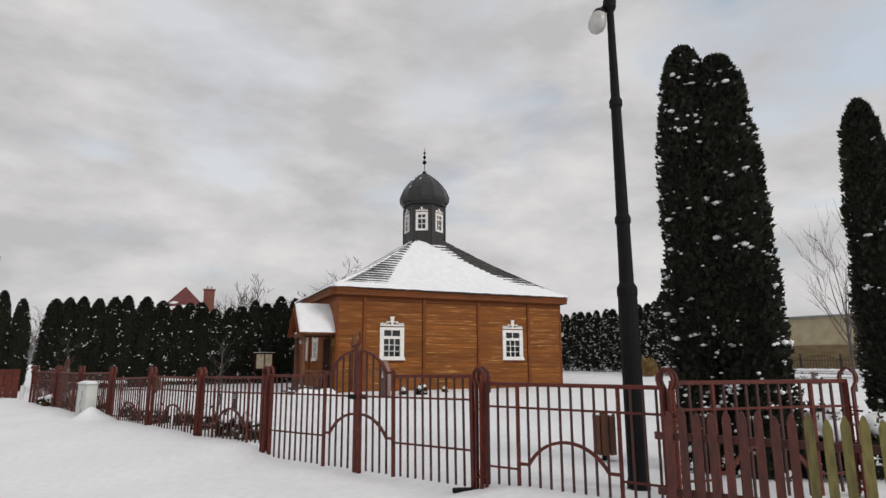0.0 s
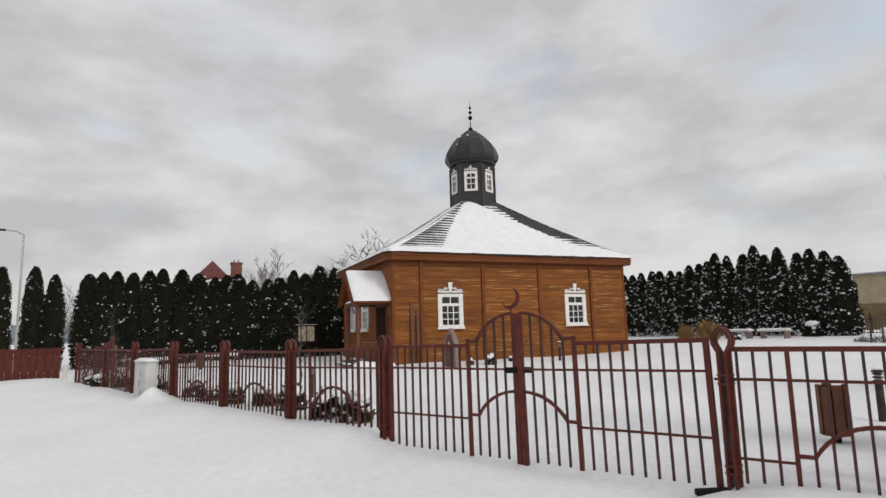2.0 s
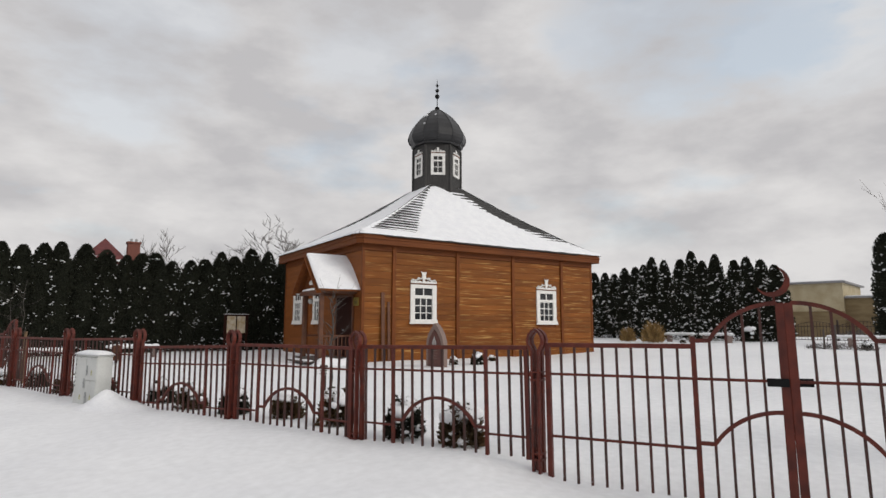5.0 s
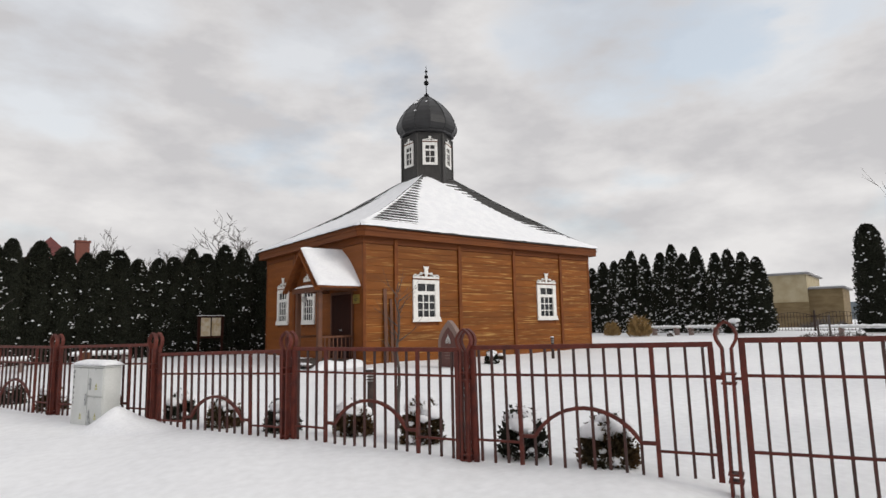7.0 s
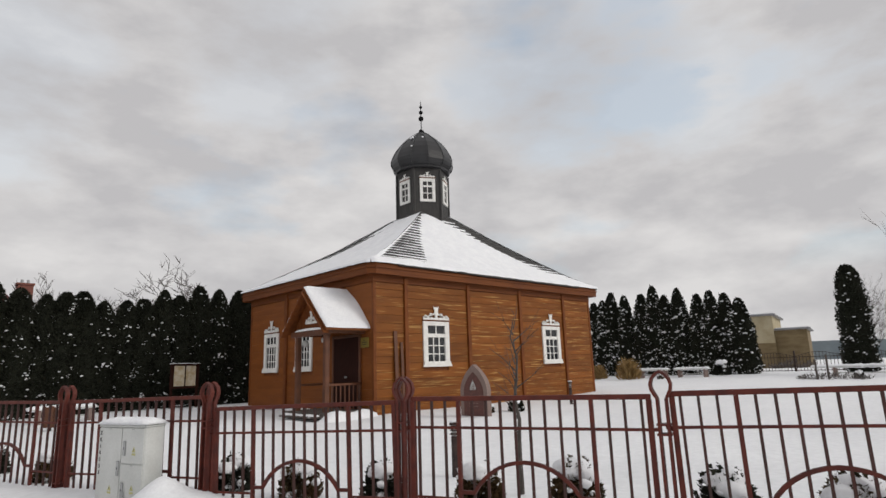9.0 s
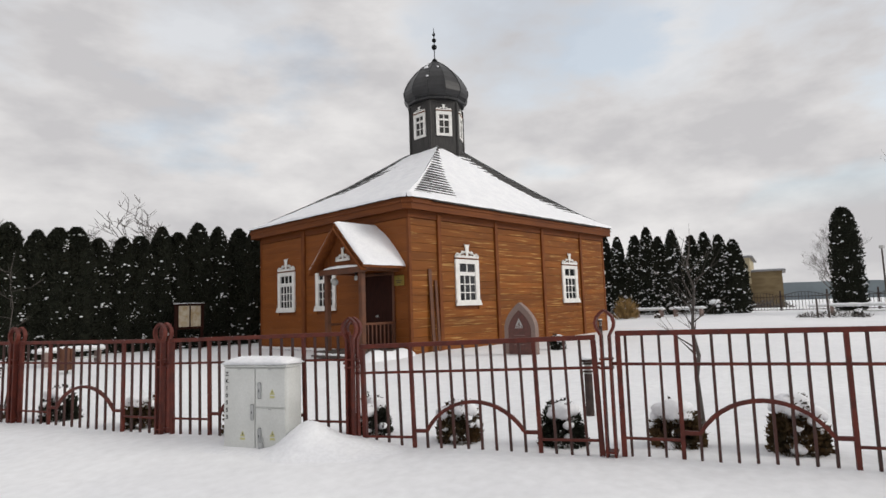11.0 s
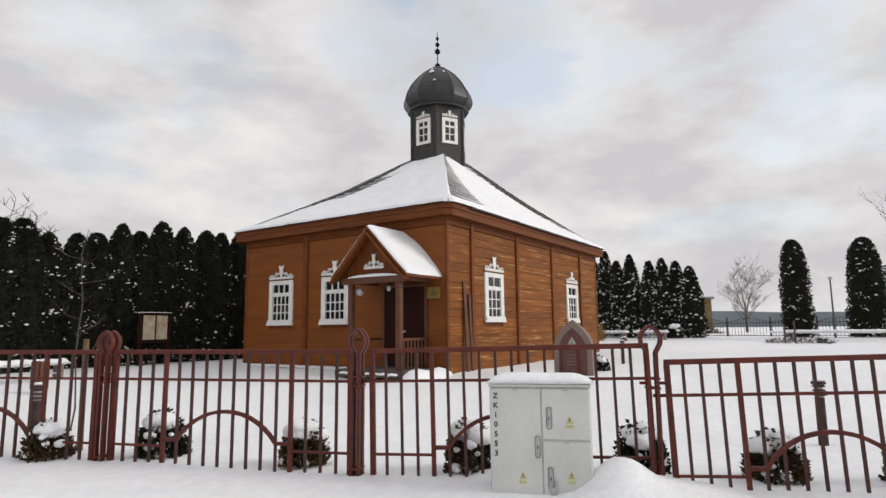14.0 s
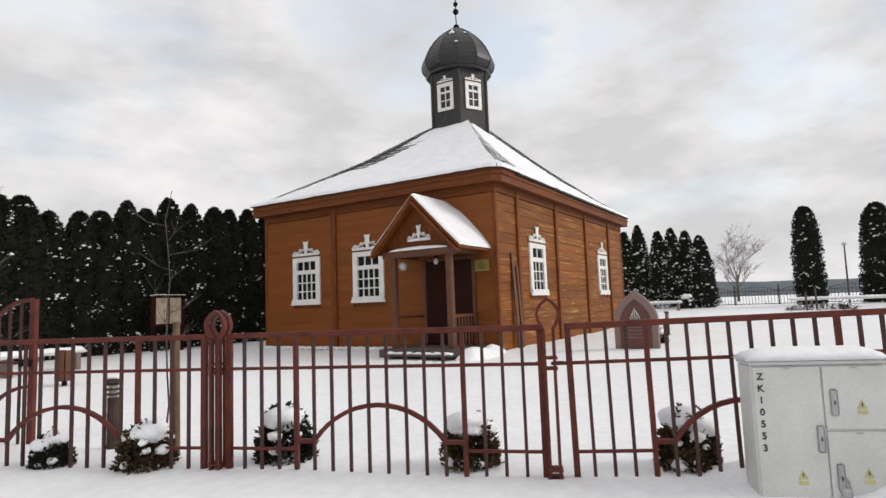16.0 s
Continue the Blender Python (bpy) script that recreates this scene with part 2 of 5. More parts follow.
def glass_material():
    m = bpy.data.materials.new("window_glass")
    m.use_nodes = True
    b = m.node_tree.nodes["Principled BSDF"]
    b.inputs["Base Color"].default_value = (0.03, 0.032, 0.035, 1)
    b.inputs["Roughness"].default_value = 0.06
    b.inputs["Transmission Weight"].default_value = 0.35
    return m


GLASS = glass_material()

# ---- mesh helpers ----


def mesh_of(bm, material_, smooth=False):
    me = bpy.data.meshes.new("mesh")
    bm.to_mesh(me)
    bm.free()
    me.materials.append(material_)
    if smooth:
        me.polygons.foreach_set("use_smooth", [True] * len(me.polygons))
    return me


def part(name, bm, material_, parent=None, label="", m=None, smooth=False):
    """One mesh object under a thing or a part; bm in the thing's own axes, or moved by m."""
    if m is not None:
        bmesh.ops.transform(bm, matrix=m, verts=bm.verts)
    ob = new(name, mesh_of(bm, material_, smooth))
    if parent is not None:
        ob.parent = parent
    if label:
        ob["label"] = label
    return ob


def thing(name, place, label, category, group="", turn=0.0):
    ob = new(name)
    ob.empty_display_size = 0.2
    ob.matrix_basis = pose(*place, 0, 0, turn)
    return tagged(ob, label, category, group)


def box(x0, y0, z0, x1, y1, z1, bevel=0.0, bm=None):
    b = bm or bmesh.new()
    vs = [b.verts.new(p) for p in ((x0, y0, z0), (x1, y0, z0), (x1, y1, z0), (x0, y1, z0), (x0, y0, z1), (x1, y0, z1), (x1, y1, z1), (x0, y1, z1))]
    fs = [b.faces.new([vs[i] for i in q]) for q in ((3, 2, 1, 0), (4, 5, 6, 7), (0, 1, 5, 4), (1, 2, 6, 5), (2, 3, 7, 6), (3, 0, 4, 7))]
    if bevel:
        bmesh.ops.bevel(b, geom=list({e for f in fs for e in f.edges}), offset=bevel, segments=1, affect="EDGES")
    return b


def tube(points, radii, sides=8, bm=None, flat=None, cap=True):
    """A bar swept along points; radii one number or one each; flat=(w, d) gives a rectangular section instead."""
    b = bm or bmesh.new()
    pts = [Vector(p) for p in points]
    n = len(pts)
    rad = radii if isinstance(radii, (list, tuple)) else [radii] * n
    rings, side = [], None
    for i, p in enumerate(pts):
        d = (pts[min(i + 1, n - 1)] - pts[max(i - 1, 0)]).normalized()
        if side is None:
            ref = Vector((0, 1, 0)) if abs(d.y) < 0.9 else Vector((1, 0, 0))
            side = d.cross(ref).normalized()
        side = (side - d * side.dot(d)).normalized()
        other = d.cross(side)
        if flat:
            w, t = flat[0] / 2, flat[1] / 2
            ring = [p + side * w * a + other * t * c for a, c in ((-1, -1), (1, -1), (1, 1), (-1, 1))]
        else:
            ring = [p + (side * math.cos(2 * math.pi * k / sides) + other * math.sin(2 * math.pi * k / sides)) * rad[i] for k in range(sides)]
        rings.append([b.verts.new(v) for v in ring])
    for r0, r1 in zip(rings, rings[1:]):
        m = len(r0)
        for k in range(m):
            b.faces.new((r0[k], r0[(k + 1) % m], r1[(k + 1) % m], r1[k]))
    if cap:
        b.faces.new(rings[0][::-1])
        b.faces.new(rings[-1])
    return b


def lathe(profile, sides=16, bm=None, turn=0.0, cap=True):
    """A turned body round z from (radius, height) pairs."""
    b = bm or bmesh.new()
    rings = [[b.verts.new((r * math.cos(turn + 2 * math.pi * k / sides), r * math.sin(turn + 2 * math.pi * k / sides), z)) for k in range(sides)] for r, z in profile]
    for r0, r1 in zip(rings, rings[1:]):
        for k in range(sides):
            b.faces.new((r0[k], r0[(k + 1) % sides], r1[(k + 1) % sides], r1[k]))
    if cap:
        b.faces.new(rings[0][::-1])
        b.faces.new(rings[-1])
    return b


def slab(outline, y0, y1, bm=None):
    """A flat outline of (x, z) points, extruded from y0 to y1."""
    b = bm or bmesh.new()
    f = [b.verts.new((x, y0, z)) for x, z in outline]
    k = [b.verts.new((x, y1, z)) for x, z in outline]
    n = len(outline)
    b.faces.new(f)
    b.faces.new(k[::-1])
    for i in range(n):
        b.faces.new((f[(i + 1) % n], f[i], k[i], k[(i + 1) % n]))
    bmesh.ops.recalc_face_normals(b, faces=b.faces)
    return b


def blob(c, r, seed, bm, squash=0.7, sub=1):
    """A lumpy small heap."""
    got = bmesh.ops.create_icosphere(bm, subdivisions=sub, radius=1.0)["verts"]
    for v in got:
        k = 1 + 0.35 * noise.noise(v.co * 1.7 + Vector((seed * 3.1, seed, 0)))
        v.co = Vector(c) + Vector((v.co.x * r * k, v.co.y * r * k, v.co.z * r * squash * k))


# ---- ground ----
FA, FB = Vector((1.93, 10.82)), Vector((-3.05, 22.83))
FDIR = (FB - FA).normalized()
FNOR = Vector((FDIR.y, -FDIR.x))


def ground_z(x, y):
    d = (Vector((x, y)) - FA).dot(FNOR)          # metres inside the fence
    if d < 0:
        z = 0.42 - 0.2 * min(1, max(0, -d - 0.4) / 2.6)
    else:
        z = 0.42 - 0.05 * min(1, d / 1.5)
        z += 0.2 * min(1, max(0, d - 4) / 7)
    along = (Vector((x, y)) - Vector((2.99, 8.77))).dot(FDIR)
    z -= 0.19 * max(0, 1 - abs(d) / 1.9) * max(0, min(1, 2.9 - abs(along)))
    z += 0.45 * min(1, max(0, x - 14) / 18)
    far = max(0, math.hypot(x, y - 15) - 60)
    z -= min(far * 0.01, 2.0)
    return z


def build_ground():
    def axis(a, b, step, reach):
        mid = list(np.arange(a, b + step / 2, step))
        out, d = [], step
        p = b
        while p < reach:
            d *= 1.25
            p += d
            out.append(p)
        inn, d, p = [], step, a
        while p > -reach:
            d *= 1.25
            p -= d
            inn.append(p)
        return inn[::-1] + mid + out
    xs, ys = axis(-9, 20, 0.2, 2500), axis(-4, 38, 0.2, 2500)
    verts, faces = [], []
    for y in ys:
        for x in xs:
            z = ground_z(x, y)
            near = 1 if (-12 < x < 40 and -6 < y < 45) else 0
            z += near * (0.035 * noise.noise(Vector((x * 0.5, y * 0.5, 0))) + 0.018 * noise.noise(Vector((x * 1.7, y * 1.7, 3))))
            verts.append((x, y, z))
    w = len(xs)
    for j in range(len(ys) - 1):
        for i in range(w - 1):
            a = j * w + i
            faces.append((a, a + 1, a + w + 1, a + w))
    me = bpy.data.meshes.new("ground")
    me.from_pydata(verts, [], faces)
    me.materials.append(SNOW)
    me.polygons.foreach_set("use_smooth", [True] * len(me.polygons))
    return tagged(new("ground", me), "white snow-covered ground of verge and yard", "ground", kind="structure")


build_ground()


def forest_backdrop():
    b = bmesh.new()
    rows = []
    for k in range(90):
        a = radians(-70 + 2.0 * k)
        h = 26 + 9 * noise.noise(Vector((k * 0.13, 0, 0))) + 2 * noise.noise(Vector((k * 0.9, 4, 0)))
        p = Vector((900 * math.cos(a), 900 * math.sin(a), -6))
        rows.append((b.verts.new(p), b.verts.new(p + Vector((0, 0, h)))))
    for r0, r1 in zip(rows, rows[1:]):
        b.faces.new((r0[0], r0[1], r1[1], r1[0]))
    return tagged(part("backdrop", b, FOREST), "wooded ridge on the horizon, haze painted in as blue-grey", "forest", kind="structure")


forest_backdrop()

# ---- mosque ----
MX0, MX1, MY0, MY1 = 6.68, 18.22, 24.95, 33.08
MZ, MTOP = 0.35, 4.72
CX, CY = (MX0 + MX1) / 2 - 0.04, (MY0 + MY1) / 2 + 0.03
mosque = thing("mosque", (0, 0, 0), "brown stained wooden mosque with snowy hipped roof and black onion dome", "mosque")
board_cache = {}


def board(length, height, place, turn, parent, stain):
    key = (round(length, 2), round(height, 3), stain.name)
    if key not in board_cache:
        b = bmesh.new()
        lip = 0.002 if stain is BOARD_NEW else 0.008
        prof = ((0.0, 0.0), (-0.029, lip * 0.3), (-0.030, height * 0.5), (-0.030 + lip * 0.5, height - lip), (0.0, height - lip * 0.5))
        r = [[b.verts.new((x, y, z)) for y, z in prof] for x in (0, key[0])]
        for k in range(4):
            b.faces.new((r[0][k + 1], r[0][k], r[1][k], r[1][k + 1]))
        b.faces.new(r[0]); b.faces.new(r[1][::-1])
        bmesh.ops.recalc_face_normals(b, faces=b.faces)
        board_cache[key] = mesh_of(b, stain)
    ob = new("board", board_cache[key])
    ob.parent = parent
    ob.matrix_basis = pose(*place, 0, 0, turn)
    return ob


def wall_box(name, spans, y_out, thick, label=""):
    b = bmesh.new()
    for x0, x1, z0, z1 in spans:
        box(x0, y_out, z0, x1, y_out + thick, z1, bm=b)
    return part(name, b, TRIM, mosque, label)


def wall_spans(u0, u1, z0, z1, holes):
    """The rectangles that are left of a wall once its openings are cut."""
    out, u = [], u0
    for a, b, c, d in sorted(holes):
        out.append((u, a, z0, z1))
        out.append((a, b, z0, c))
        out.append((a, b, d, z1))
        u = b
    out.append((u, u1, z0, z1))
    return [s for s in out if s[1] - s[0] > 0.01 and s[3] - s[2] > 0.01]


SIDE_WIN = (9.17, 15.40)
FRONT_WIN = (31.33, 28.95)
WZ0, WZ1, WW = 1.92, 3.35, 1.14
side_holes = [(c - WW / 2 + 0.1, c + WW / 2 - 0.1, WZ0 + 0.1, WZ1 - 0.1) for c in SIDE_WIN]
front_holes = [(c - WW / 2 + 0.1, c + WW / 2 - 0.1, WZ0 + 0.06, WZ1 - 0.14) for c in FRONT_WIN]
wall_box("side_wall", wall_spans(MX0, MX1, MZ, MTOP, side_holes), MY0, 0.2)
b = bmesh.new()
for u0, u1, z0, z1 in wall_spans(MY0 + 0.2, MY1 - 0.2, MZ, MTOP, front_holes):
    box(MX0, u0, z0, MX0 + 0.2, u1, z1, bm=b)
part("front_wall", b, TRIM, mosque)
part("back_wall", box(MX0, MY1 - 0.2, MZ, MX1, MY1, MTOP), BOARD, mosque)
part("end_wall", box(MX1 - 0.2, MY0 + 0.2, MZ, MX1, MY1 - 0.2, MTOP), BOARD, mosque)
# unseen inside in dark colour; the two walls are added to keep windows dark
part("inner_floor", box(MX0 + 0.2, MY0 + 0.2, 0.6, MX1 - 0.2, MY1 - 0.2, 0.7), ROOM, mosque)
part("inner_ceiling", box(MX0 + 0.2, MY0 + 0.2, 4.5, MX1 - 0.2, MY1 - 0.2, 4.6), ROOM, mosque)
part("added_partition", box(9.9, 26.6, 0.7, 10.0, MY1 - 0.2, 4.5), ROOM, mosque)
part("added_screen", box(10.0, 26.6, 0.7, MX1 - 0.2, 26.7, 4.5), ROOM, mosque)

PIL = (7.9, 10.72, 13.53, 16.32)
for x in PIL:
    part("pilaster", box(x - 0.075, MY0 - 0.1, MZ + 0.12, x + 0.075, MY0, MTOP - 0.05, 0.012), TRIM, mosque)
for y in (30.22,):
    part("pilaster", box(MX0 - 0.1, y - 0.1, MZ + 0.12, MX0, y + 0.1, MTOP - 0.05, 0.012), TRIM, mosque)
for x, y in ((MX0, MY0), (MX1, MY0), (MX0, MY1)):
    part("corner_board", box(x - 0.05, y - 0.05, MZ, x + 0.06, y + 0.06, MTOP, 0.01), TRIM, mosque)

# eaves: frieze, soffit and fascia on four sides
OV = 0.32
CHAMFER = 0.2
EX0, EX1, EY0, EY1 = MX0 - OV, MX1 + OV, MY0 - OV + 0.03, MY1 + OV - 0.03
for name, x0, y0, x1, y1 in (("frieze", MX0 - 0.06, MY0 - 0.06, MX1 + 0.06, MY0), ("frieze", MX0 - 0.06, MY0, MX0, MY1), ("frieze", MX1, MY0, MX1 + 0.06, MY1), ("frieze", MX0 - 0.06, MY1, MX1 + 0.06, MY1 + 0.06)):
    part(name, box(x0, y0, 4.50, x1, y1, MTOP + 0.02, 0.006), TRIM_LONG, mosque)
CF = CHAMFER
b = bmesh.new()
rim_xy = [(EX0 + 0.03, EY0 + CF), (EX0 + CF, EY0 + 0.03), (EX1 - 0.03, EY0 + 0.03), (EX1 - 0.03, EY1 - 0.03), (EX0 + 0.03, EY1 - 0.03)]
low_, high_ = [[b.verts.new((x, y, z)) for x, y in rim_xy] for z in (MTOP + 0.02, MTOP + 0.06)]
b.faces.new(low_[::-1]); b.faces.new(high_)
for k in range(5):
    b.faces.new((low_[k], low_[(k + 1) % 5], high_[(k + 1) % 5], high_[k]))
part("soffit", b, TRIM, mosque)
for half_w, z0, z1, out_ in ((0.02, MTOP - 0.02, MTOP + 0.335, 0.0), (0.015, MTOP + 0.16, MTOP + 0.24, 0.032)):
    b = box(-CF / math.sqrt(2) - out_ * 0.4, -half_w, z0, CF / math.sqrt(2) + out_ * 0.4, half_w, z1, 0.006)
    part("corner_fascia", b, TRIM_LONG, mosque, "", pose(EX0 + CF / 2 - (out_ - 0.012) * 0.7, EY0 + CF / 2 - (out_ - 0.012) * 0.7, 0, 0, 0, -45))
for x0, y0, x1, y1 in ((EX0 + CF, EY0, EX1, EY0 + 0.04), (EX0, EY1 - 0.04, EX1, EY1), (EX0, EY0 + CF, EX0 + 0.04, EY1 - 0.04), (EX1 - 0.04, EY0 + 0.04, EX1, EY1 - 0.04)):
    part("fascia", box(x0, y0, MTOP - 0.02, x1, y1, MTOP + 0.335, 0.006), TRIM_LONG, mosque)

for x0, y0, x1, y1 in ((EX0 + CF, EY0 - 0.03, EX1 + 0.03, EY0), (EX0 - 0.03, EY0 + CF, EX0, EY1 + 0.03), (EX1, EY0, EX1 + 0.03, EY1 + 0.03)):
    part("eave_moulding", box(x0, y0, MTOP + 0.16, x1, y1, MTOP + 0.24, 0.012), TRIM_LONG, mosque)
# thin dark line between the roof snow and the fascia
part("dark_eave_strip", box(10.6, EY0 - 0.105, MTOP + 0.265, 17.1, EY0 - 0.002, MTOP + 0.315, 0.004), DRUM, mosque, "thin dark strip along the eave below the snow")
part("dark_eave_strip", box(7.4, EY0 - 0.09, MTOP + 0.28, 10.6, EY0 - 0.002, MTOP + 0.31, 0.004), DRUM, mosque)

# roof: four slopes of stepped shingle courses, and the snow on them
RZ0, RZ1 = MTOP + 0.31, 8.25
RH = 0.75


def roof_point(face, u, s):
    """face 0 south, 1 west, 2 north, 3 east; u from -1 to 1 along the eave, s from 0 at the eave to 1."""
    ex, ey = (EX1 - EX0) / 2 + 0.05, (EY1 - EY0) / 2 + 0.05
    hx, hy = ex + (RH - ex) * s, ey + (RH - ey) * s
    z = RZ0 + (RZ1 - RZ0) * (0.80 * s + 0.20 * s * s)
    cx, cy = (EX0 + EX1) / 2 * (1 - s) + CX * s, (EY0 + EY1) / 2 * (1 - s) + CY * s
    p = ((u * hx, -hy), (-hx, -u * hy), (-u * hx, hy), (hx, u * hy))[face]
    x, y = cx + p[0], cy + p[1]
    cut = CHAMFER - (x - EX0 + 0.05) - (y - EY0 + 0.05)
    if cut > 0:
        x, y = x + cut / 2, y + cut / 2
    return Vector((x, y, z))


def snow_depth(face, u, s, p):
    """Snow over the shingles in metres; below zero they are bare."""
    h = 0.05 + 0.035 * noise.noise(p * 0.9) + 0.02 * noise.noise(p * 3.1)
    half = (roof_point(face, 1, s) - roof_point(face, -1, s)).length / 2
    left, right = (u + 1) * half, (1 - u) * half
    rough_ = 0.010 * noise.noise(Vector((p.x * 1.2, p.y * 1.2, p.z * 3.0))) + 0.004 * noise.noise(p * 6.0)
    thin = rough_ - 0.006

    def swap(weight, target):
        w = min(1.0, max(0.0, weight))
        return h + (target - h) * w * w * (3 - 2 * w)
    if face == 0:
        lo, hi = 0.15 * (1 - s) - 0.15, 0.35 + 2.4 * (1 - s) ** 1.3
        inside = min((left - lo) / 0.2, (hi - left) / 0.45, (s - 0.07) / 0.04)
        across = min(1.0, max(0.0, (left - lo) / max(0.2, hi - lo)))
        h = swap(inside, rough_ - 0.015 + 0.017 * across)
        h = swap(min((1.75 - right) / 0.5, (s - 0.05) / 0.25), rough_ - 0.012 + 0.010 * min(1.5, right))
        h = swap(min((min(1.3, 0.3 + 2.6 * (1 - s)) - right) / 0.25, (s - 0.36) / 0.12), rough_ - 0.036)
    elif face == 1:
        h = swap(min((1.7 - left) / 0.8, 1.5 - abs(s - 0.60) / 0.2), thin - 0.006)
        h = swap(min((0.42 - left) / 0.2, (s - 0.08) / 0.1), thin - 0.026)
    h -= 0.05 * max(0, (s - 0.93) / 0.07)
    return h + (0.03 if s < 0.04 else 0)


COURSES = 22
for face in range(4):
    b = bmesh.new()
    m = 24
    for c in range(COURSES):
        s0, s1 = c / COURSES, (c + 1.1) / COURSES
        up = Vector((0, 0, 0.035))
        for k in range(m):
            u0, u1 = -1 + 2 * k / m, -1 + 2 * (k + 1) / m
            a, d = roof_point(face, u0, s0) + up, roof_point(face, u1, s0) + up
            e, f = roof_point(face, u1, min(1, s1)), roof_point(face, u0, min(1, s1))
            a2, d2 = a - up, d - up
            v = [b.verts.new(q) for q in (a, d, e, f, a2, d2)]
            b.faces.new(v[:4]); b.faces.new((v[4], v[5], v[1], v[0]))
    bmesh.ops.recalc_face_normals(b, faces=b.faces)
    slope = part("roof_slope", b, SHINGLE, mosque, "dark weathered shingle courses")
    nu, ns = (150, 264) if face < 2 else (60, 60)
    verts, faces = [], []
    out = (Vector((0, -1, 0)), Vector((-1, 0, 0)), Vector((0, 1, 0)), Vector((1, 0, 0)))[face]
    for i in range(nu + 1):
        p = roof_point(face, -1 + 2 * i / nu, 0)
        verts.append(p + out * (0.03 + 0.01 * noise.noise(p * 3)) + Vector((0, 0, 0.015 + 0.02 * noise.noise(p * 2.2))))
    ns += 1
    for j in range(ns):
        for i in range(nu + 1):
            u, s = -1 + 2 * i / nu, j / (ns - 1)
            p = roof_point(face, u, s)
            verts.append(p + Vector((0, 0, max(-0.03, snow_depth(face, u, s, p)) + 0.022)))
    for j in range(ns):
        for i in range(nu):
            a = j * (nu + 1) + i
            faces.append((a, a + 1, a + nu + 2, a + nu + 1))
    me = bpy.data.meshes.new("roof_snow")
    me.from_pydata([tuple(v) for v in verts], [], faces)
    me.materials.append(SNOW_CAP)
    me.polygons.foreach_set("use_smooth", [True] * len(me.polygons))
    sn = new("snow", me)
    sn.parent = slope
    sn["label"] = "thin white snow cover with bare streaks"


def pediment(w, h, y0, y1, z, bm=None):
    """The carved head board: a scalloped strip, two pairs of scrolls and a tulip between them."""
    bm = bm or bmesh.new()
    strip = [(-0.5, 0.0), (0.5, 0.0), (0.5, 0.2), (0.46, 0.27), (0.42, 0.2), (0.36, 0.15), (0.30, 0.2), (0.24, 0.15), (0.17, 0.2), (0.09, 0.15)]
    strip = strip + [(-a, c) for a, c in strip[:1:-1]]
    slab([(a * w, z + c * h) for a, c in strip], y0, y1, bm)
    tulip = [(0.045, 0.12), (0.05, 0.42), (0.075, 0.56), (0.06, 0.68), (0.085, 0.82), (0.10, 1.0), (0.05, 0.9), (0.0, 0.96)]
    tulip = tulip + [(-a, c) for a, c in tulip[-2::-1]]
    slab([(a * w, z + c * h) for a, c in tulip], y0 - 0.004, y1 - 0.004, bm)
    for sgn in (-1, 1):
        for cx, cz, r, turns in ((0.40, 0.24, 0.10, 1.0), (0.19, 0.36, 0.13, 1.0)):
            pts = []
            for k in range(10):
                a = radians(250 - 300 * turns * k / 9)
                q = r * (0.45 + 0.55 * k / 9)
                pts.append((sgn * (cx * w + q * h * math.cos(a)), (y0 + y1) / 2, z + (cz + q * math.sin(a)) * h))
            tube(pts, 0.016, bm=bm, flat=(h * 0.085, y1 - y0))
        tube([(sgn * 0.46 * w, (y0 + y1) / 2, z + 0.17 * h), (sgn * 0.26 * w, (y0 + y1) / 2, z + 0.27 * h), (sgn * 0.05 * w, (y0 + y1) / 2, z + 0.46 * h)], 0.016, bm=bm, flat=(h * 0.1, y1 - y0))
    return bm


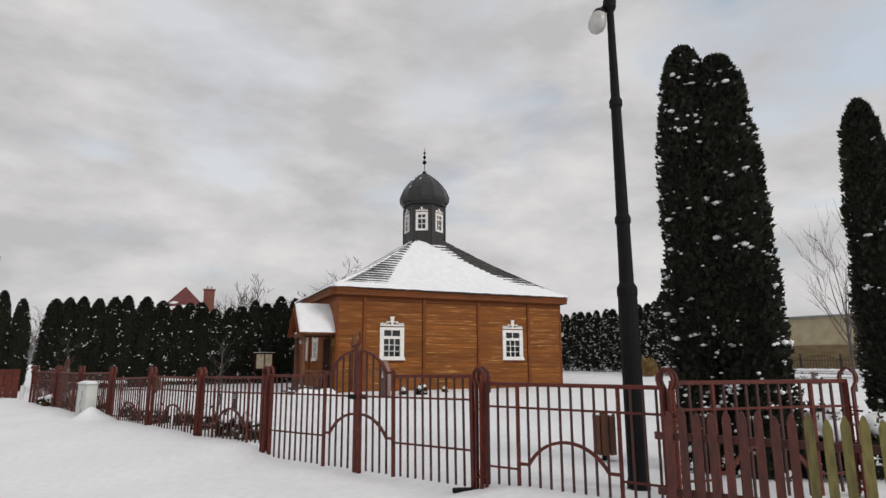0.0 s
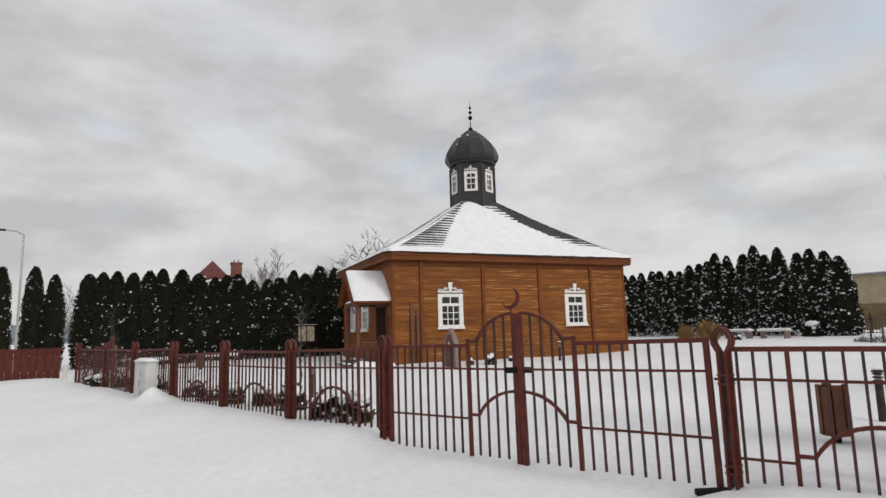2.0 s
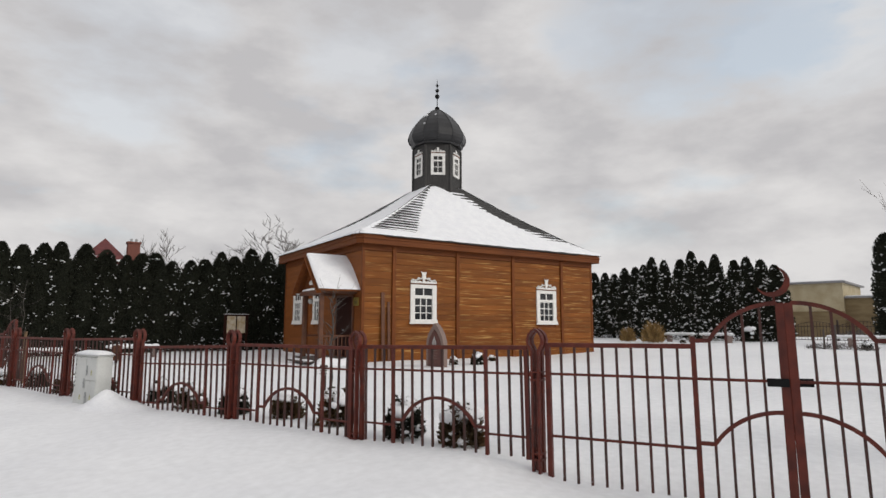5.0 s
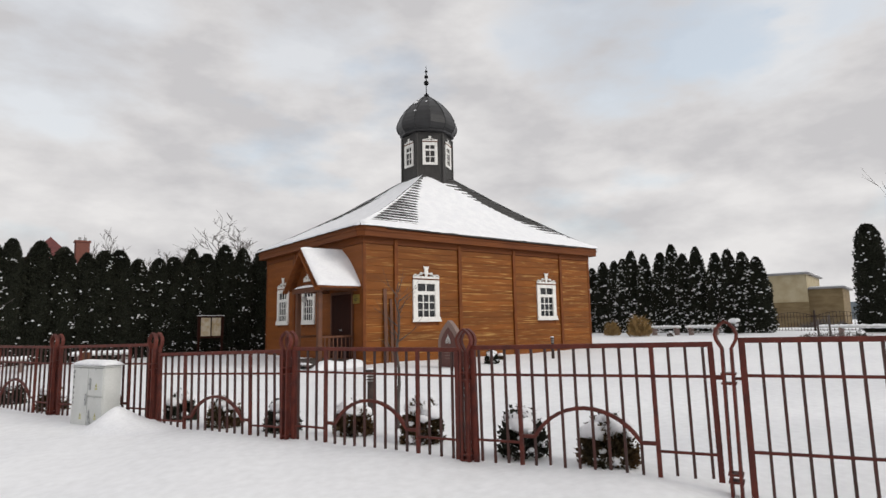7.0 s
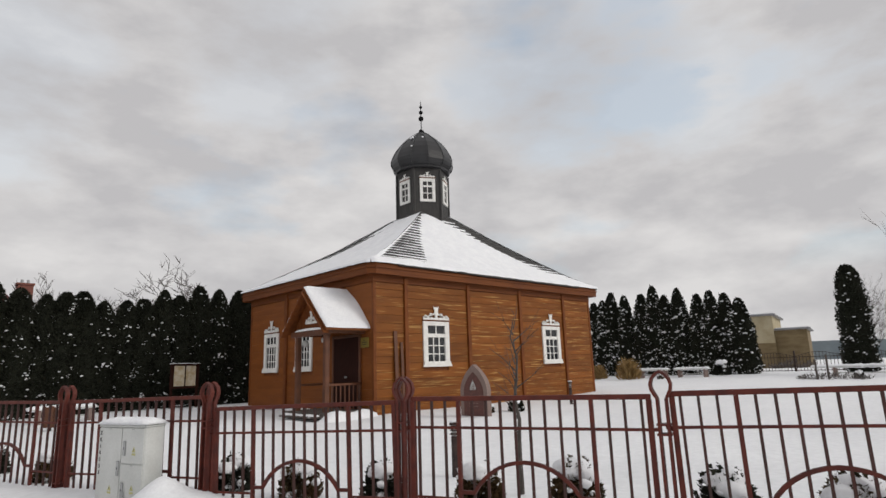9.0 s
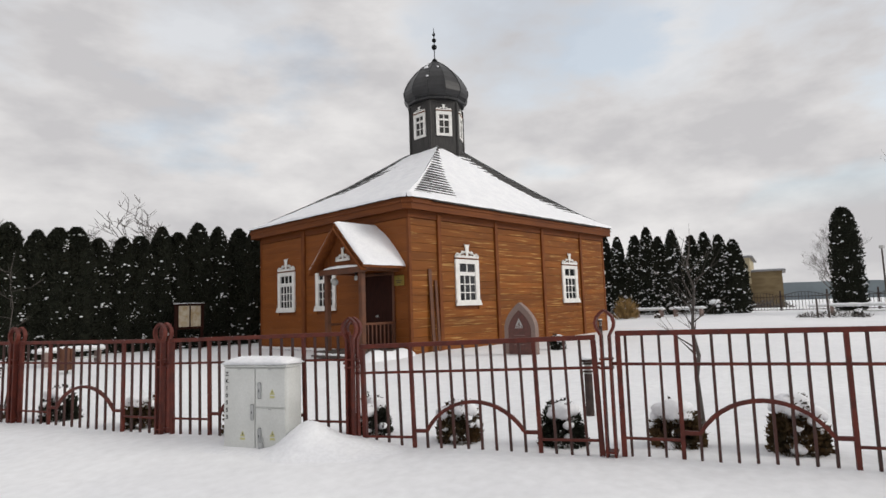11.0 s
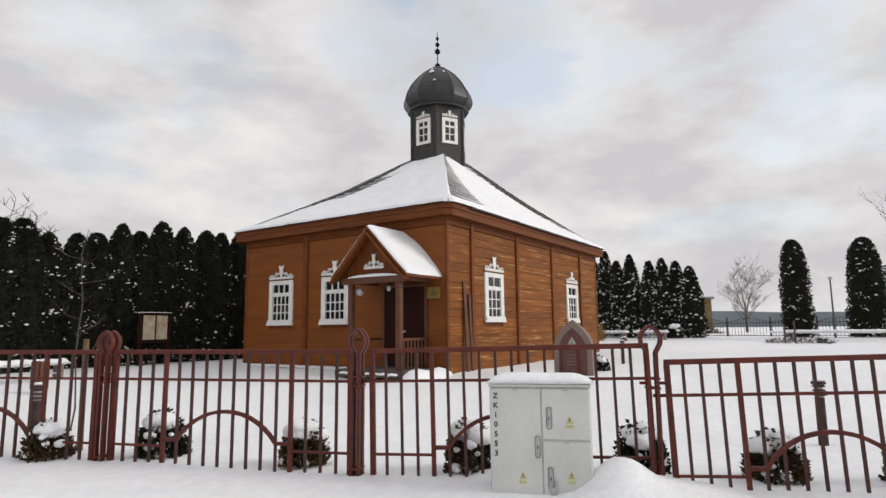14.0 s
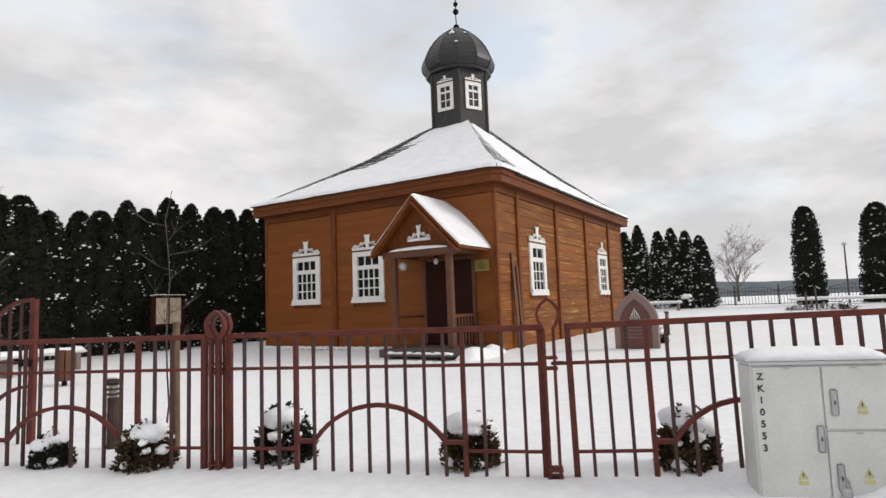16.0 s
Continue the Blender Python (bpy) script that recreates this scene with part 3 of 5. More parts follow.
def window(parent, m, w, h, top_cols, cols, rows, sill=True, crown=0.32, edge=0.12):
    """A white casement; in its own axes x across, z up from the foot, the wall's face at y=0, outwards is -y."""
    f = bmesh.new()
    box(-w / 2, -0.05, 0, -w / 2 + edge, 0.06, h, 0.006, f)
    box(w / 2 - edge, -0.05, 0, w / 2, 0.06, h, 0.006, f)
    foot, head = min(edge * 0.9, 0.11), min(edge * 1.2, 0.14)
    box(-w / 2 + edge, -0.05, h - head, w / 2 - edge, 0.06, h, 0.006, f)
    box(-w / 2 + edge, -0.05, 0, w / 2 - edge, 0.06, foot, 0.006, f)
    frame_ = part("window", f, WHITE, parent, "white painted wooden window with small panes", m)
    x0, x1, z0, z1 = -w / 2 + edge, w / 2 - edge, foot, h - head
    zt = z1 - (z1 - z0) * 0.27
    tr = 0.06 if w > 0.8 else 0.035
    bars = bmesh.new()
    box(x0, -0.035, zt - tr, x1, 0.03, zt + tr, bm=bars)
    for k in range(1, top_cols):
        x = x0 + (x1 - x0) * k / top_cols
        box(x - 0.02, -0.02, zt + tr, x + 0.02, 0.02, z1, bm=bars)
    for k in range(1, cols):
        x = x0 + (x1 - x0) * k / cols
        box(x - 0.018, -0.02, z0, x + 0.018, 0.02, zt - tr, bm=bars)
    for k in range(1, rows):
        z = z0 + (zt - tr - z0) * k / rows
        box(x0, -0.016, z - 0.016, x1, 0.016, z + 0.016, bm=bars)
    part("glazing_grid", bars, WHITE, frame_, "", m)
    for a, c, n in ((z0, zt - tr, cols), (zt + tr, z1, top_cols)):
        for k in range(n):
            xa, xb = x0 + (x1 - x0) * k / n + 0.012, x0 + (x1 - x0) * (k + 1) / n - 0.012
            g = part("pane", box(xa, 0.004, a, xb, 0.01, c), GLASS, frame_, "dark reflecting glass", m)
            g.visible_shadow = False
    if sill:
        part("sill", slab([(-w / 2 - 0.06, -0.03), (w / 2 + 0.06, -0.03), (w / 2 + 0.05, 0.02), (w / 2 + 0.012, 0.07), (w / 2 + 0.005, 0.14), (-w / 2 - 0.005, 0.14), (-w / 2 - 0.012, 0.07), (-w / 2 - 0.05, 0.02)], -0.085, -0.052), WHITE, frame_, "", m)
    part("head_strip", box(-w / 2 - 0.01, -0.07, h + 0.01, w / 2 + 0.01, 0.0, h + 0.035), TRIM, frame_, "", m)
    part("pediment", pediment(w, crown, -0.05, -0.02, h + 0.045), WHITE, frame_, "carved white scroll ornament", m)
    return frame_


for c in SIDE_WIN:
    window(mosque, pose(c, MY0 - 0.03, WZ0), WW, WZ1 - WZ0, 2, 3, 3, edge=0.19, crown=0.45)
for c in FRONT_WIN:
    window(mosque, pose(MX0 - 0.03, c, WZ0 - 0.02, 0, 0, -90), WW - 0.03, WZ1 - WZ0 - 0.02, 3, 4, 3, edge=0.175, crown=0.45)

# drum and dome
drum = part("drum", lathe([(1.14, 7.7), (1.14, 10.3)], 6, None, radians(30)), DRUM, mosque, "dark boarded hexagonal drum")
drum.matrix_basis = pose(CX, CY, 0)
for k in range(6):
    a = radians(60 * k)
    v = radians(60 * k + 30)
    part("drum_post", tube([(1.14 * math.cos(v), 1.14 * math.sin(v), 7.9), (1.14 * math.cos(v), 1.14 * math.sin(v), 10.1)], 0.055, 6), DRUM, drum)
    ap = 1.14 * math.cos(radians(30))
    window(mosque, pose(CX + ap * math.cos(a), CY + ap * math.sin(a), 8.7, 0, 0, 60 * k + 90), 0.66, 1.02, 2, 2, 2, sill=False, crown=0.24, edge=0.13)
DOME = [(1.12, 10.24), (1.20, 10.29), (1.31, 10.40), (1.37, 10.55), (1.375, 10.70), (1.31, 10.90), (1.19, 11.14), (1.0, 11.42), (0.77, 11.68), (0.52, 11.90), (0.30, 12.06), (0.14, 12.16)]
dome = part("dome", lathe(DOME, 12, None, radians(30)), TIN, mosque, "black sheet-metal onion dome with ridged seams")
dome.matrix_basis = pose(CX, CY, 0)
for k in range(12):
    v = radians(30 * k + 30)
    part("dome_rib", tube([(r * math.cos(v), r * math.sin(v), z) for r, z in DOME], 0.026 if k % 2 == 0 else 0.013, 5), TIN, dome)
rim = part("dome_rim", lathe([(1.16, 10.18), (1.22, 10.2), (1.24, 10.27), (1.18, 10.31)], 12, None, radians(30)), TIN, dome)
for k, (a, j, w) in enumerate(((196, 8, 0.10), (190, 9, 0.05), (208, 6, 0.055), (232, 8, 0.05))):
    bb = bmesh.new()
    blob((0, 0, 0), w, k, bb, 0.5, 2)
    r, z = DOME[j]
    part("dome_snow", bb, SNOW_CAP, dome, "small snow patch", pose((r + 0.005) * math.cos(radians(a)), (r + 0.005) * math.sin(radians(a)), z, 0, 45, a), True)
fin = part("finial", lathe([(0.12, 12.14), (0.11, 12.28), (0.06, 12.32), (0.02, 12.36), (0.018, 13.5), (0.006, 13.72)], 10), BLACK, mosque, "black finial rod with three balls")
fin.matrix_basis = pose(CX, CY, 0)
for z, r in ((12.85, 0.115), (13.15, 0.09), (13.40, 0.068)):
    bb = bmesh.new()
    bmesh.ops.create_uvsphere(bb, u_segments=14, v_segments=9, radius=r)
    part("ball", bb, BLACK, fin, "", pose(0, 0, z), True)

# porch
PY, PXF = 26.37, 5.1
porch = part("porch", box(5.15, 25.2, 0.35, MX0 - 0.03, 27.5, 0.70, 0.02), GREYWOOD, mosque, "open wooden porch with gabled snowy roof")


def porch_roof_z(d):
    """Height of the porch roof d metres from its ridge line; it flares out at the foot."""
    return 4.37 - 1.03 * d + 0.08 * max(0, d - 0.7) ** 2


for sgn in (-1, 1):
    b = bmesh.new()
    ds = [0, 0.3, 0.6, 0.9, 1.1, 1.26]
    rows_ = []
    for d in ds:
        y, z = PY + sgn * d, porch_roof_z(d)
        rows_.append([b.verts.new((x, y, z + o)) for x, o in ((PXF, 0), (MX0, 0), (MX0, -0.09), (PXF, -0.09))])
    for r0, r1 in zip(rows_, rows_[1:]):
        for k in range(4):
            b.faces.new((r0[k], r0[(k + 1) % 4], r1[(k + 1) % 4], r1[k]))
    b.faces.new(rows_[0]); b.faces.new(rows_[-1])
    bmesh.ops.recalc_face_normals(b, faces=b.faces)
    slope = part("porch_slope", b, TRIM, mosque)
    b = bmesh.new()
    rows_ = []
    for j in range(14):
        d = 1.28 * j / 13
        row = []
        for i in range(12):
            x = PXF + 0.01 + (MX0 - PXF - 0.01) * i / 11
            t = 0.05 + 0.02 * noise.noise(Vector((x * 2, d * 3, sgn))) + 0.03 * min(1, d) + 0.13 * math.sin(math.pi * d / 1.28) * (i / 11) ** 1.5
            if i == 0 or j == 13:
                t *= 0.35
            row.append(b.verts.new((x, PY + sgn * d, porch_roof_z(min(d, 1.26)) + t)))
        rows_.append(row)
    for r0, r1 in zip(rows_, rows_[1:]):
        for k in range(11):
            b.faces.new((r0[k], r0[k + 1], r1[k + 1], r1[k]))
    under = [[b.verts.new(v.co - Vector((0, 0, 0.05))) for v in (r[0], r[-1])] for r in rows_]
    for (r0, u0), (r1, u1) in zip(zip(rows_, under), zip(rows_[1:], under[1:])):
        b.faces.new((r0[0], r1[0], u1[0], u0[0]))
    for k in range(11):
        e0, e1 = rows_[-1][k], rows_[-1][k + 1]
        b.faces.new((e0, e1, b.verts.new(e1.co - Vector((0, 0, 0.05))), b.verts.new(e0.co - Vector((0, 0, 0.05)))))
    bmesh.ops.recalc_face_normals(b, faces=b.faces)
    part("snow", b, SNOW_CAP, slope, "smooth white snow blanket", smooth=True)
    # barge board on the gable
    part("barge_board", tube([(PXF + 0.02, PY + sgn * d, porch_roof_z(d) - 0.17) for d in (0.0, 0.4, 0.8, 1.25)], 0.1, flat=(0.17, 0.05)), TRIM, porch)
part("tie_beam", box(5.28, 25.32, 2.90, 5.42, 27.42, 3.07, 0.015), BEAM, porch)
for y in (25.4, 27.34):
    part("side_beam", box(5.42, y - 0.06, 2.94, MX0, y + 0.06, 3.06, 0.01), BEAM, porch)
part("gable", slab([(25.42, 3.07), (27.32, 3.07), (27.32, 3.28), (PY + 0.06, 4.2), (PY - 0.06, 4.2), (25.42, 3.28)], 0, 0.05), TRIM, porch, "", Matrix(((0, 1, 0, 5.42), (1, 0, 0, 0), (0, 0, 1, 0), (0, 0, 0, 1))))
part("ornament", pediment(0.66, 0.40, -0.03, 0.0, 3.28), WHITE, porch, "carved white scroll ornament", pose(5.40, PY, 0, 0, 0, -90))
b = bmesh.new()
got = bmesh.ops.create_icosphere(b, subdivisions=3, radius=1.0)["verts"]
for v in got:
    v.co = Vector((5.31 + v.co.x * 0.09, PY + v.co.y * 0.86, 3.07 + max(v.co.z, -0.1) * 0.075))
part("ledge_snow", b, SNOW_CAP, porch, "", smooth=True)
for y in (25.55, 27.15):
    part("post", box(5.33, y - 0.075, 0.45, 5.48, y + 0.075, 2.91, 0.015), BEAM, porch)
part("door", box(MX0 - 0.085, 25.62, 0.72, MX0 - 0.035, 27.0, 2.86, 0.008), DOOR, porch, "dark brown boarded double door, closed")
part("door_frame", box(MX0 - 0.1, 25.54, 2.86, MX0 - 0.035, 27.08, 2.94, 0.006), BEAM, porch)
for y in (25.54, 27.0):
    part("door_frame", box(MX0 - 0.1, y, 0.72, MX0 - 0.035, y + 0.08, 2.86, 0.006), BEAM, porch)
part("handle", lathe([(0.035, 0), (0.035, 0.02), (0.015, 0.03), (0.03, 0.07)], 10), STEEL, porch, "round metal knob", pose(MX0 - 0.085, 26.28, 1.65, 0, -90, 0))
for y in (25.55, 27.15):
    rail_end = MX0 - 0.04
    part("handrail", box(5.48, y - 0.03, 1.42, rail_end, y + 0.03, 1.49, 0.01), BEAM, porch)
    for k in range(7 if y < 26 else 0):
        x = 5.6 + k * 0.15
        part("baluster", box(x - 0.015, y - 0.015, 0.72, x + 0.015, y + 0.015, 1.42), BEAM, porch)
for k, (z, x0, x1) in enumerate(((0.62, 4.80, 5.14), (0.46, 4.45, 4.80))):
    part("step", box(x0, 25.3, z - 0.05, x1 - 0.003, 27.15 + 0.3 * k, z, 0.01), GREYWOOD, porch, "snow-dusted plank step")
    bb = bmesh.new()
    for q in range(7):
        blob((x0 + 0.17, 25.45 + q * 0.26, z + 0.0), 0.15 + 0.05 * random.random(), q + k * 9, bb, 0.28)
    part("step_snow", bb, SNOW_CAP, porch, smooth=True)
bb = bmesh.new()
bank = []
for i in range(25):
    row = []
    for j in range(9):
        x, v = 4.85 + 1.85 * i / 24, j / 8
        up = math.sin(math.pi * v) ** 0.8 * (0.30 + 0.10 * noise.noise(Vector((x * 2.3, v * 2, 5)))) * min(1.0, i / 5 + 0.1)
        row.append(bb.verts.new((x, 24.68 + 0.62 * v + 0.05 * math.sin(x * 4), 0.42 + up)))
    bank.append(row)
for r0, r1 in zip(bank, bank[1:]):
    for j in range(8):
        bb.faces.new((r0[j], r0[j + 1], r1[j + 1], r1[j]))
bmesh.ops.recalc_face_normals(bb, faces=bb.faces)
part("porch_snow", bb, SNOW_CAP, porch, "snow banked against the deck", smooth=True)
plaque = part("plaque", box(MX0 - 0.075, 25.14, 2.52, MX0 - 0.035, 25.54, 2.82, 0.006), PLAQUE, mosque, "small yellow brass name plate")
for z, w in ((2.72, 0.06), (2.66, 0.22), (2.60, 0.18)):
    part("lettering_bar", box(MX0 - 0.079, 25.34 - w / 2, z, MX0 - 0.075, 25.34 + w / 2, z + 0.022), INK, plaque)
lamp_ = part("porch_lamp", lathe([(0.03, 0), (0.045, 0.02), (0.052, 0.05), (0.055, 0.09), (0.04, 0.13), (0.02, 0.15)], 12), GLOBE, mosque, "white glass porch lamp", pose(5.6, 26.05, 2.70), True)
part("lamp_bracket", box(5.57, 26.02, 2.87, 5.63, 26.08, 2.95), BLACK, lamp_)
cam_ = part("wall_lamp", lathe([(0.03, -0.03), (0.09, 0.0), (0.115, 0.05), (0.10, 0.11), (0.05, 0.15)], 14), GLOBE, mosque, "round milky bulkhead lamp", pose(5.62, 27.0, 2.72, 0, -100, 0), True)
part("lamp_arm", tube([(5.62, 27.0, 2.72), (5.62, 27.15, 2.74)], 0.015, 6), BLACK, cam_)
corner_lamp = part("corner_lamp", lathe([(0.05, 0), (0.12, 0.05), (0.13, 0.12), (0.08, 0.2)], 12), GLOBE, mosque, "milky lamp on the wall corner", pose(MX1 + 0.18, MY0 + 0.1, 3.05), True)
part("lamp_arm", tube([(MX1, MY0 + 0.1, 3.1), (MX1 + 0.18, MY0 + 0.1, 3.12)], 0.015, 6), BLACK, corner_lamp)
for x, h, w in ((7.45, 2.45, 0.13), (7.68, 2.1, 0.10)):
    bd = thing("plank", (x, MY0 - 0.16, ground_z(x, MY0 - 0.2)), "dark brown plank leaning upright against the wall", "plank", "planks at the wall")
    part("plank_body", box(-w / 2, -0.02, -0.05, w / 2, 0.02, h, 0.005), BEAM, bd, "", pose(0, 0, 0, -2.5, 0, 0))

# ---- fence and gates along the verge ----
POSTS = [(7.44, 4.22), (5.115, 4.635), (3.97, 6.635), (1.93, 10.817), (0.928, 13.082), (-0.045, 15.37), (-1.052, 17.803), (-2.057, 20.229), (-3.02, 22.83), (-4.15, 25.55)]


def fence_post(p, lift=0.0):
    ob = thing("fence_post", (p[0], p[1], 0), "red-brown iron fence post with a keyhole ring on top", "fence post", "posts of the iron fence",
               math.degrees(math.atan2(FDIR.y, FDIR.x)))
    half = [(0.036, 0.18), (0.036, 1.50), (0.052, 1.53), (0.076, 1.575), (0.083, 1.62), (0.068, 1.67), (0.034, 1.708), (0.0, 1.73)]
    path = [(-x, z + lift) for x, z in half] + [(x, z + lift) for x, z in half[-2::-1]]
    for y in (-0.048, 0.048):
        part("keyhole_strip", tube([(x, y, z) for x, z in path], 0.02, flat=(0.022, 0.052)), FENCE, ob)
    for z in (0.40, 0.46, 1.20, 1.28):
        part("clamp", box(-0.058, -0.07, z + lift, 0.058, 0.07, z + 0.016 + lift), FENCE, ob)
    for x in (-0.105, 0.05):
        part("bolt", box(x, -0.012, 1.236 + lift, x + 0.055, 0.012, 1.26 + lift), FENCE, ob)
    return ob


for i, p in enumerate(POSTS):
    fence_post(p, 0.05 if i < 3 else 0.04 if i == 3 else 0.0)


def bar(x, z0, z1, w=0.022, y=0.0):
    return box(x - w / 2, y - w / 2, z0, x + w / 2, y + w / 2, z1)


def fence_panel(p, q, z_top=1.54, z_foot=0.44, rise=(0.0, 0.0), pitch=0.1427, centre=None, reach=8.08):
    """A panel of upright bars between two posts, with a low arch in the lower middle."""
    a, c = Vector(p), Vector(q)
    d = c - a
    length = d.length
    ob = thing("iron_fence", (a.x, a.y, 0), "red-brown iron fence panel with upright bars and a low arch", "fence", "panels of the iron fence", math.degrees(math.atan2(d.y, d.x)))
    ob.matrix_basis = pose(a.x, a.y, rise[0], 0, -math.degrees(math.atan2(rise[1] - rise[0], length)), math.degrees(math.atan2(d.y, d.x)))
    mid = centre or length / 2
    x0, x1 = mid - reach * pitch, mid + reach * pitch
    part("top_rail", box(x0 - 0.02, -0.022, z_top - 0.045, x1 + 0.02, 0.022, z_top, 0.004), FENCE, ob)
    part("middle_rail", box(0.03, -0.013, z_top - 0.31, length - 0.03, 0.013, z_top - 0.285), FENCE, ob)
    for x in (x0, x1):
        part("stile", bar(x, z_foot - 0.05, z_top - 0.046, 0.045), FENCE, ob)
    zr = z_foot + 0.16
    xa, xb = mid - 4.5 * pitch, mid + 4.5 * pitch
    part("bottom_rail", box(x0, -0.012, zr, xa, 0.012, zr + 0.022), FENCE, ob)
    part("bottom_rail", box(xb, -0.012, zr, x1, 0.012, zr + 0.022), FENCE, ob)
    xm, half, bow = (xa + xb) / 2, (xb - xa) / 2 - pitch, 0.285
    big = (half * half + bow * bow) / (2 * bow)
    lean = math.asin(min(1.0, half / big))
    arc = [(xa, 0, zr + 0.075)]
    for k in range(15):
        t = lean * (2 * k / 14 - 1)
        arc.append((xm + big * math.sin(t), 0, zr + 0.075 + bow - big * (1 - math.cos(t))))
    arc.append((xb, 0, zr + 0.075))
    part("arch", tube(arc, 0.018, flat=(0.034, 0.034)), FENCE, ob)
    for k in range(16):
        thick = k in (3, 12)
        part("upright_bar", bar(mid + (k - 7.5) * pitch, z_foot - 0.02 - 0.03 * random.random(), z_top - 0.046, 0.036 if thick else 0.0235), FENCE if thick else FENCE_BAR, ob)
    return ob


for i in (0, 1, 3, 4, 5, 6, 7, 8):
    rise = {0: (0.05, 0.05), 3: (0.06, 0.02), 5: (-0.03, -0.10), 6: (0.045, 0.0)}.get(i, (0.0, 0.0))
    pitch, centre = {5: (0.143, 1.273), 6: (0.1455, 1.237), 7: (0.155, 1.369), 8: (0.16, None), 0: (0.142, None), 1: (0.1385, 1.16)}.get(i, (0.1427, None))
    fence_panel(POSTS[i], POSTS[i + 1], 1.60 if i < 2 else 1.54, 0.42, rise, pitch, centre, 8.4 if i > 4 else 7.95)


def gate_leaf(hinge, end, label, crescent=False, z_foot=0.18, z_top=1.58, rise=(0.0, 0.0)):
    """A leaf that rises in a quarter arch to its meeting stile."""
    a, c = Vector(hinge), Vector(end)
    d = c - a
    n_len = d.length
    ob = thing("gate_leaf", (a.x, a.y, 0), label, "gate", "", math.degrees(math.atan2(d.y, d.x)))
    ob.matrix_basis = pose(a.x, a.y, rise[0], 0, -math.degrees(math.atan2(rise[1] - rise[0], n_len)), math.degrees(math.atan2(d.y, d.x)))
    x0, x1 = 0.13, n_len - 0.06
    step = (x1 - x0) / 15
    xs = x0 + 10 * step
    part("top_rail", box(x0, -0.022, z_top - 0.045, xs, 0.022, z_top, 0.004), FENCE, ob)
    part("middle_rail", box(x0, -0.013, z_top - 0.33, x1, 0.013, z_top - 0.305), FENCE, ob)
    part("hinge_stile", bar(x0, z_foot, z_top, 0.05), FENCE, ob)
    part("arch_stile", bar(xs, z_foot, z_top + 0.065, 0.042), FENCE, ob)
    part("meeting_stile", box(x1 - 0.015, -0.03, z_foot - 0.05, x1 + 0.056, 0.03, z_top + 0.36, 0.006), FENCE, ob)
    def arch_z(x, rise):
        half = x1 - xs - step
        big = (half * half + rise * rise) / (2 * rise)
        f = min(half, max(0.0, x1 - x))
        return math.sqrt(big * big - f * f) - (big - rise)
    spots = [xs + step + (x1 - xs - step) * (1 - math.cos(math.pi / 2 * k / 12)) for k in range(13)]
    top = [(xs, 0, z_top + 0.03)] + [(x, 0, z_top + 0.03 + arch_z(x, 0.33)) for x in spots]
    part("top_arch", tube(top, 0.02, flat=(0.036, 0.04)), FENCE, ob)
    zr = 0.64
    part("bottom_rail", box(x0, -0.012, zr - 0.012, xs, 0.012, zr + 0.012), FENCE, ob)
    low = [(xs, 0, zr + 0.05)] + [(x, 0, zr + 0.05 + arch_z(x, 0.31)) for x in spots]
    part("low_arch", tube(low, 0.018, flat=(0.034, 0.034)), FENCE, ob)
    for k in range(1, 15):
        x = x0 + step * k
        if k == 10:
            continue
        zt = z_top - 0.04
        if x > xs + 0.01:
            zt = z_top + 0.02 + arch_z(x, 0.33)
        part("upright_bar", bar(x, z_foot + 0.02, zt, 0.023), FENCE_BAR, ob)
    if crescent:
        pts, inner = [], []
        for k in range(25):
            t = radians(198 + 234 * k / 24)
            pts.append((0.135 * math.cos(t), 0.135 * math.sin(t)))
        for k in range(1, 24):
            t = radians(215 + 200 * k / 24)
            inner.append((-0.03 + 0.122 * math.cos(t), 0.028 + 0.122 * math.sin(t)))
        part("crescent", slab([(x1 - 0.02 + x, z_top + 0.55 + z) for x, z in pts + inner[::-1]], -0.012, 0.012), FENCE, ob, "flat iron crescent")
        part("crescent_stem", box(x1 - 0.03, -0.01, z_top + 0.35, x1 - 0.01, 0.01, z_top + 0.43), FENCE, ob)
    part("latch", box(x1 - 0.12, -0.05, z_top - 0.36, x1 + 0.05, -0.03, z_top - 0.29, 0.004), BLACK, ob)
    return ob


GC = (2.99, 8.77)
gate_leaf(POSTS[3], GC, "red-brown iron gate leaf with arched top and crescent, closed", True, rise=(0.05, 0.07))
gate_leaf(POSTS[2], GC, "red-brown iron gate leaf with arched top, closed", rise=(0.11, 0.07))
gate_leaf((-4.0, 27.85), (-3.15, 25.7), "red-brown iron gate leaf with arched top standing open inside the yard")
# added black bar in place of the diagonal shadow wedge on the snow
stop = thing("gate_stop", (4.0 - 0.25, 6.75, 0), "black bar standing for a dark shadow wedge beside the gate", "gate stop")
part("bolt", box(-0.12, -0.03, 0.26, 0.2, 0.03, 0.32, 0.01), BLACK, stop, "", pose(0, 0, 0, 0, 0, -20))

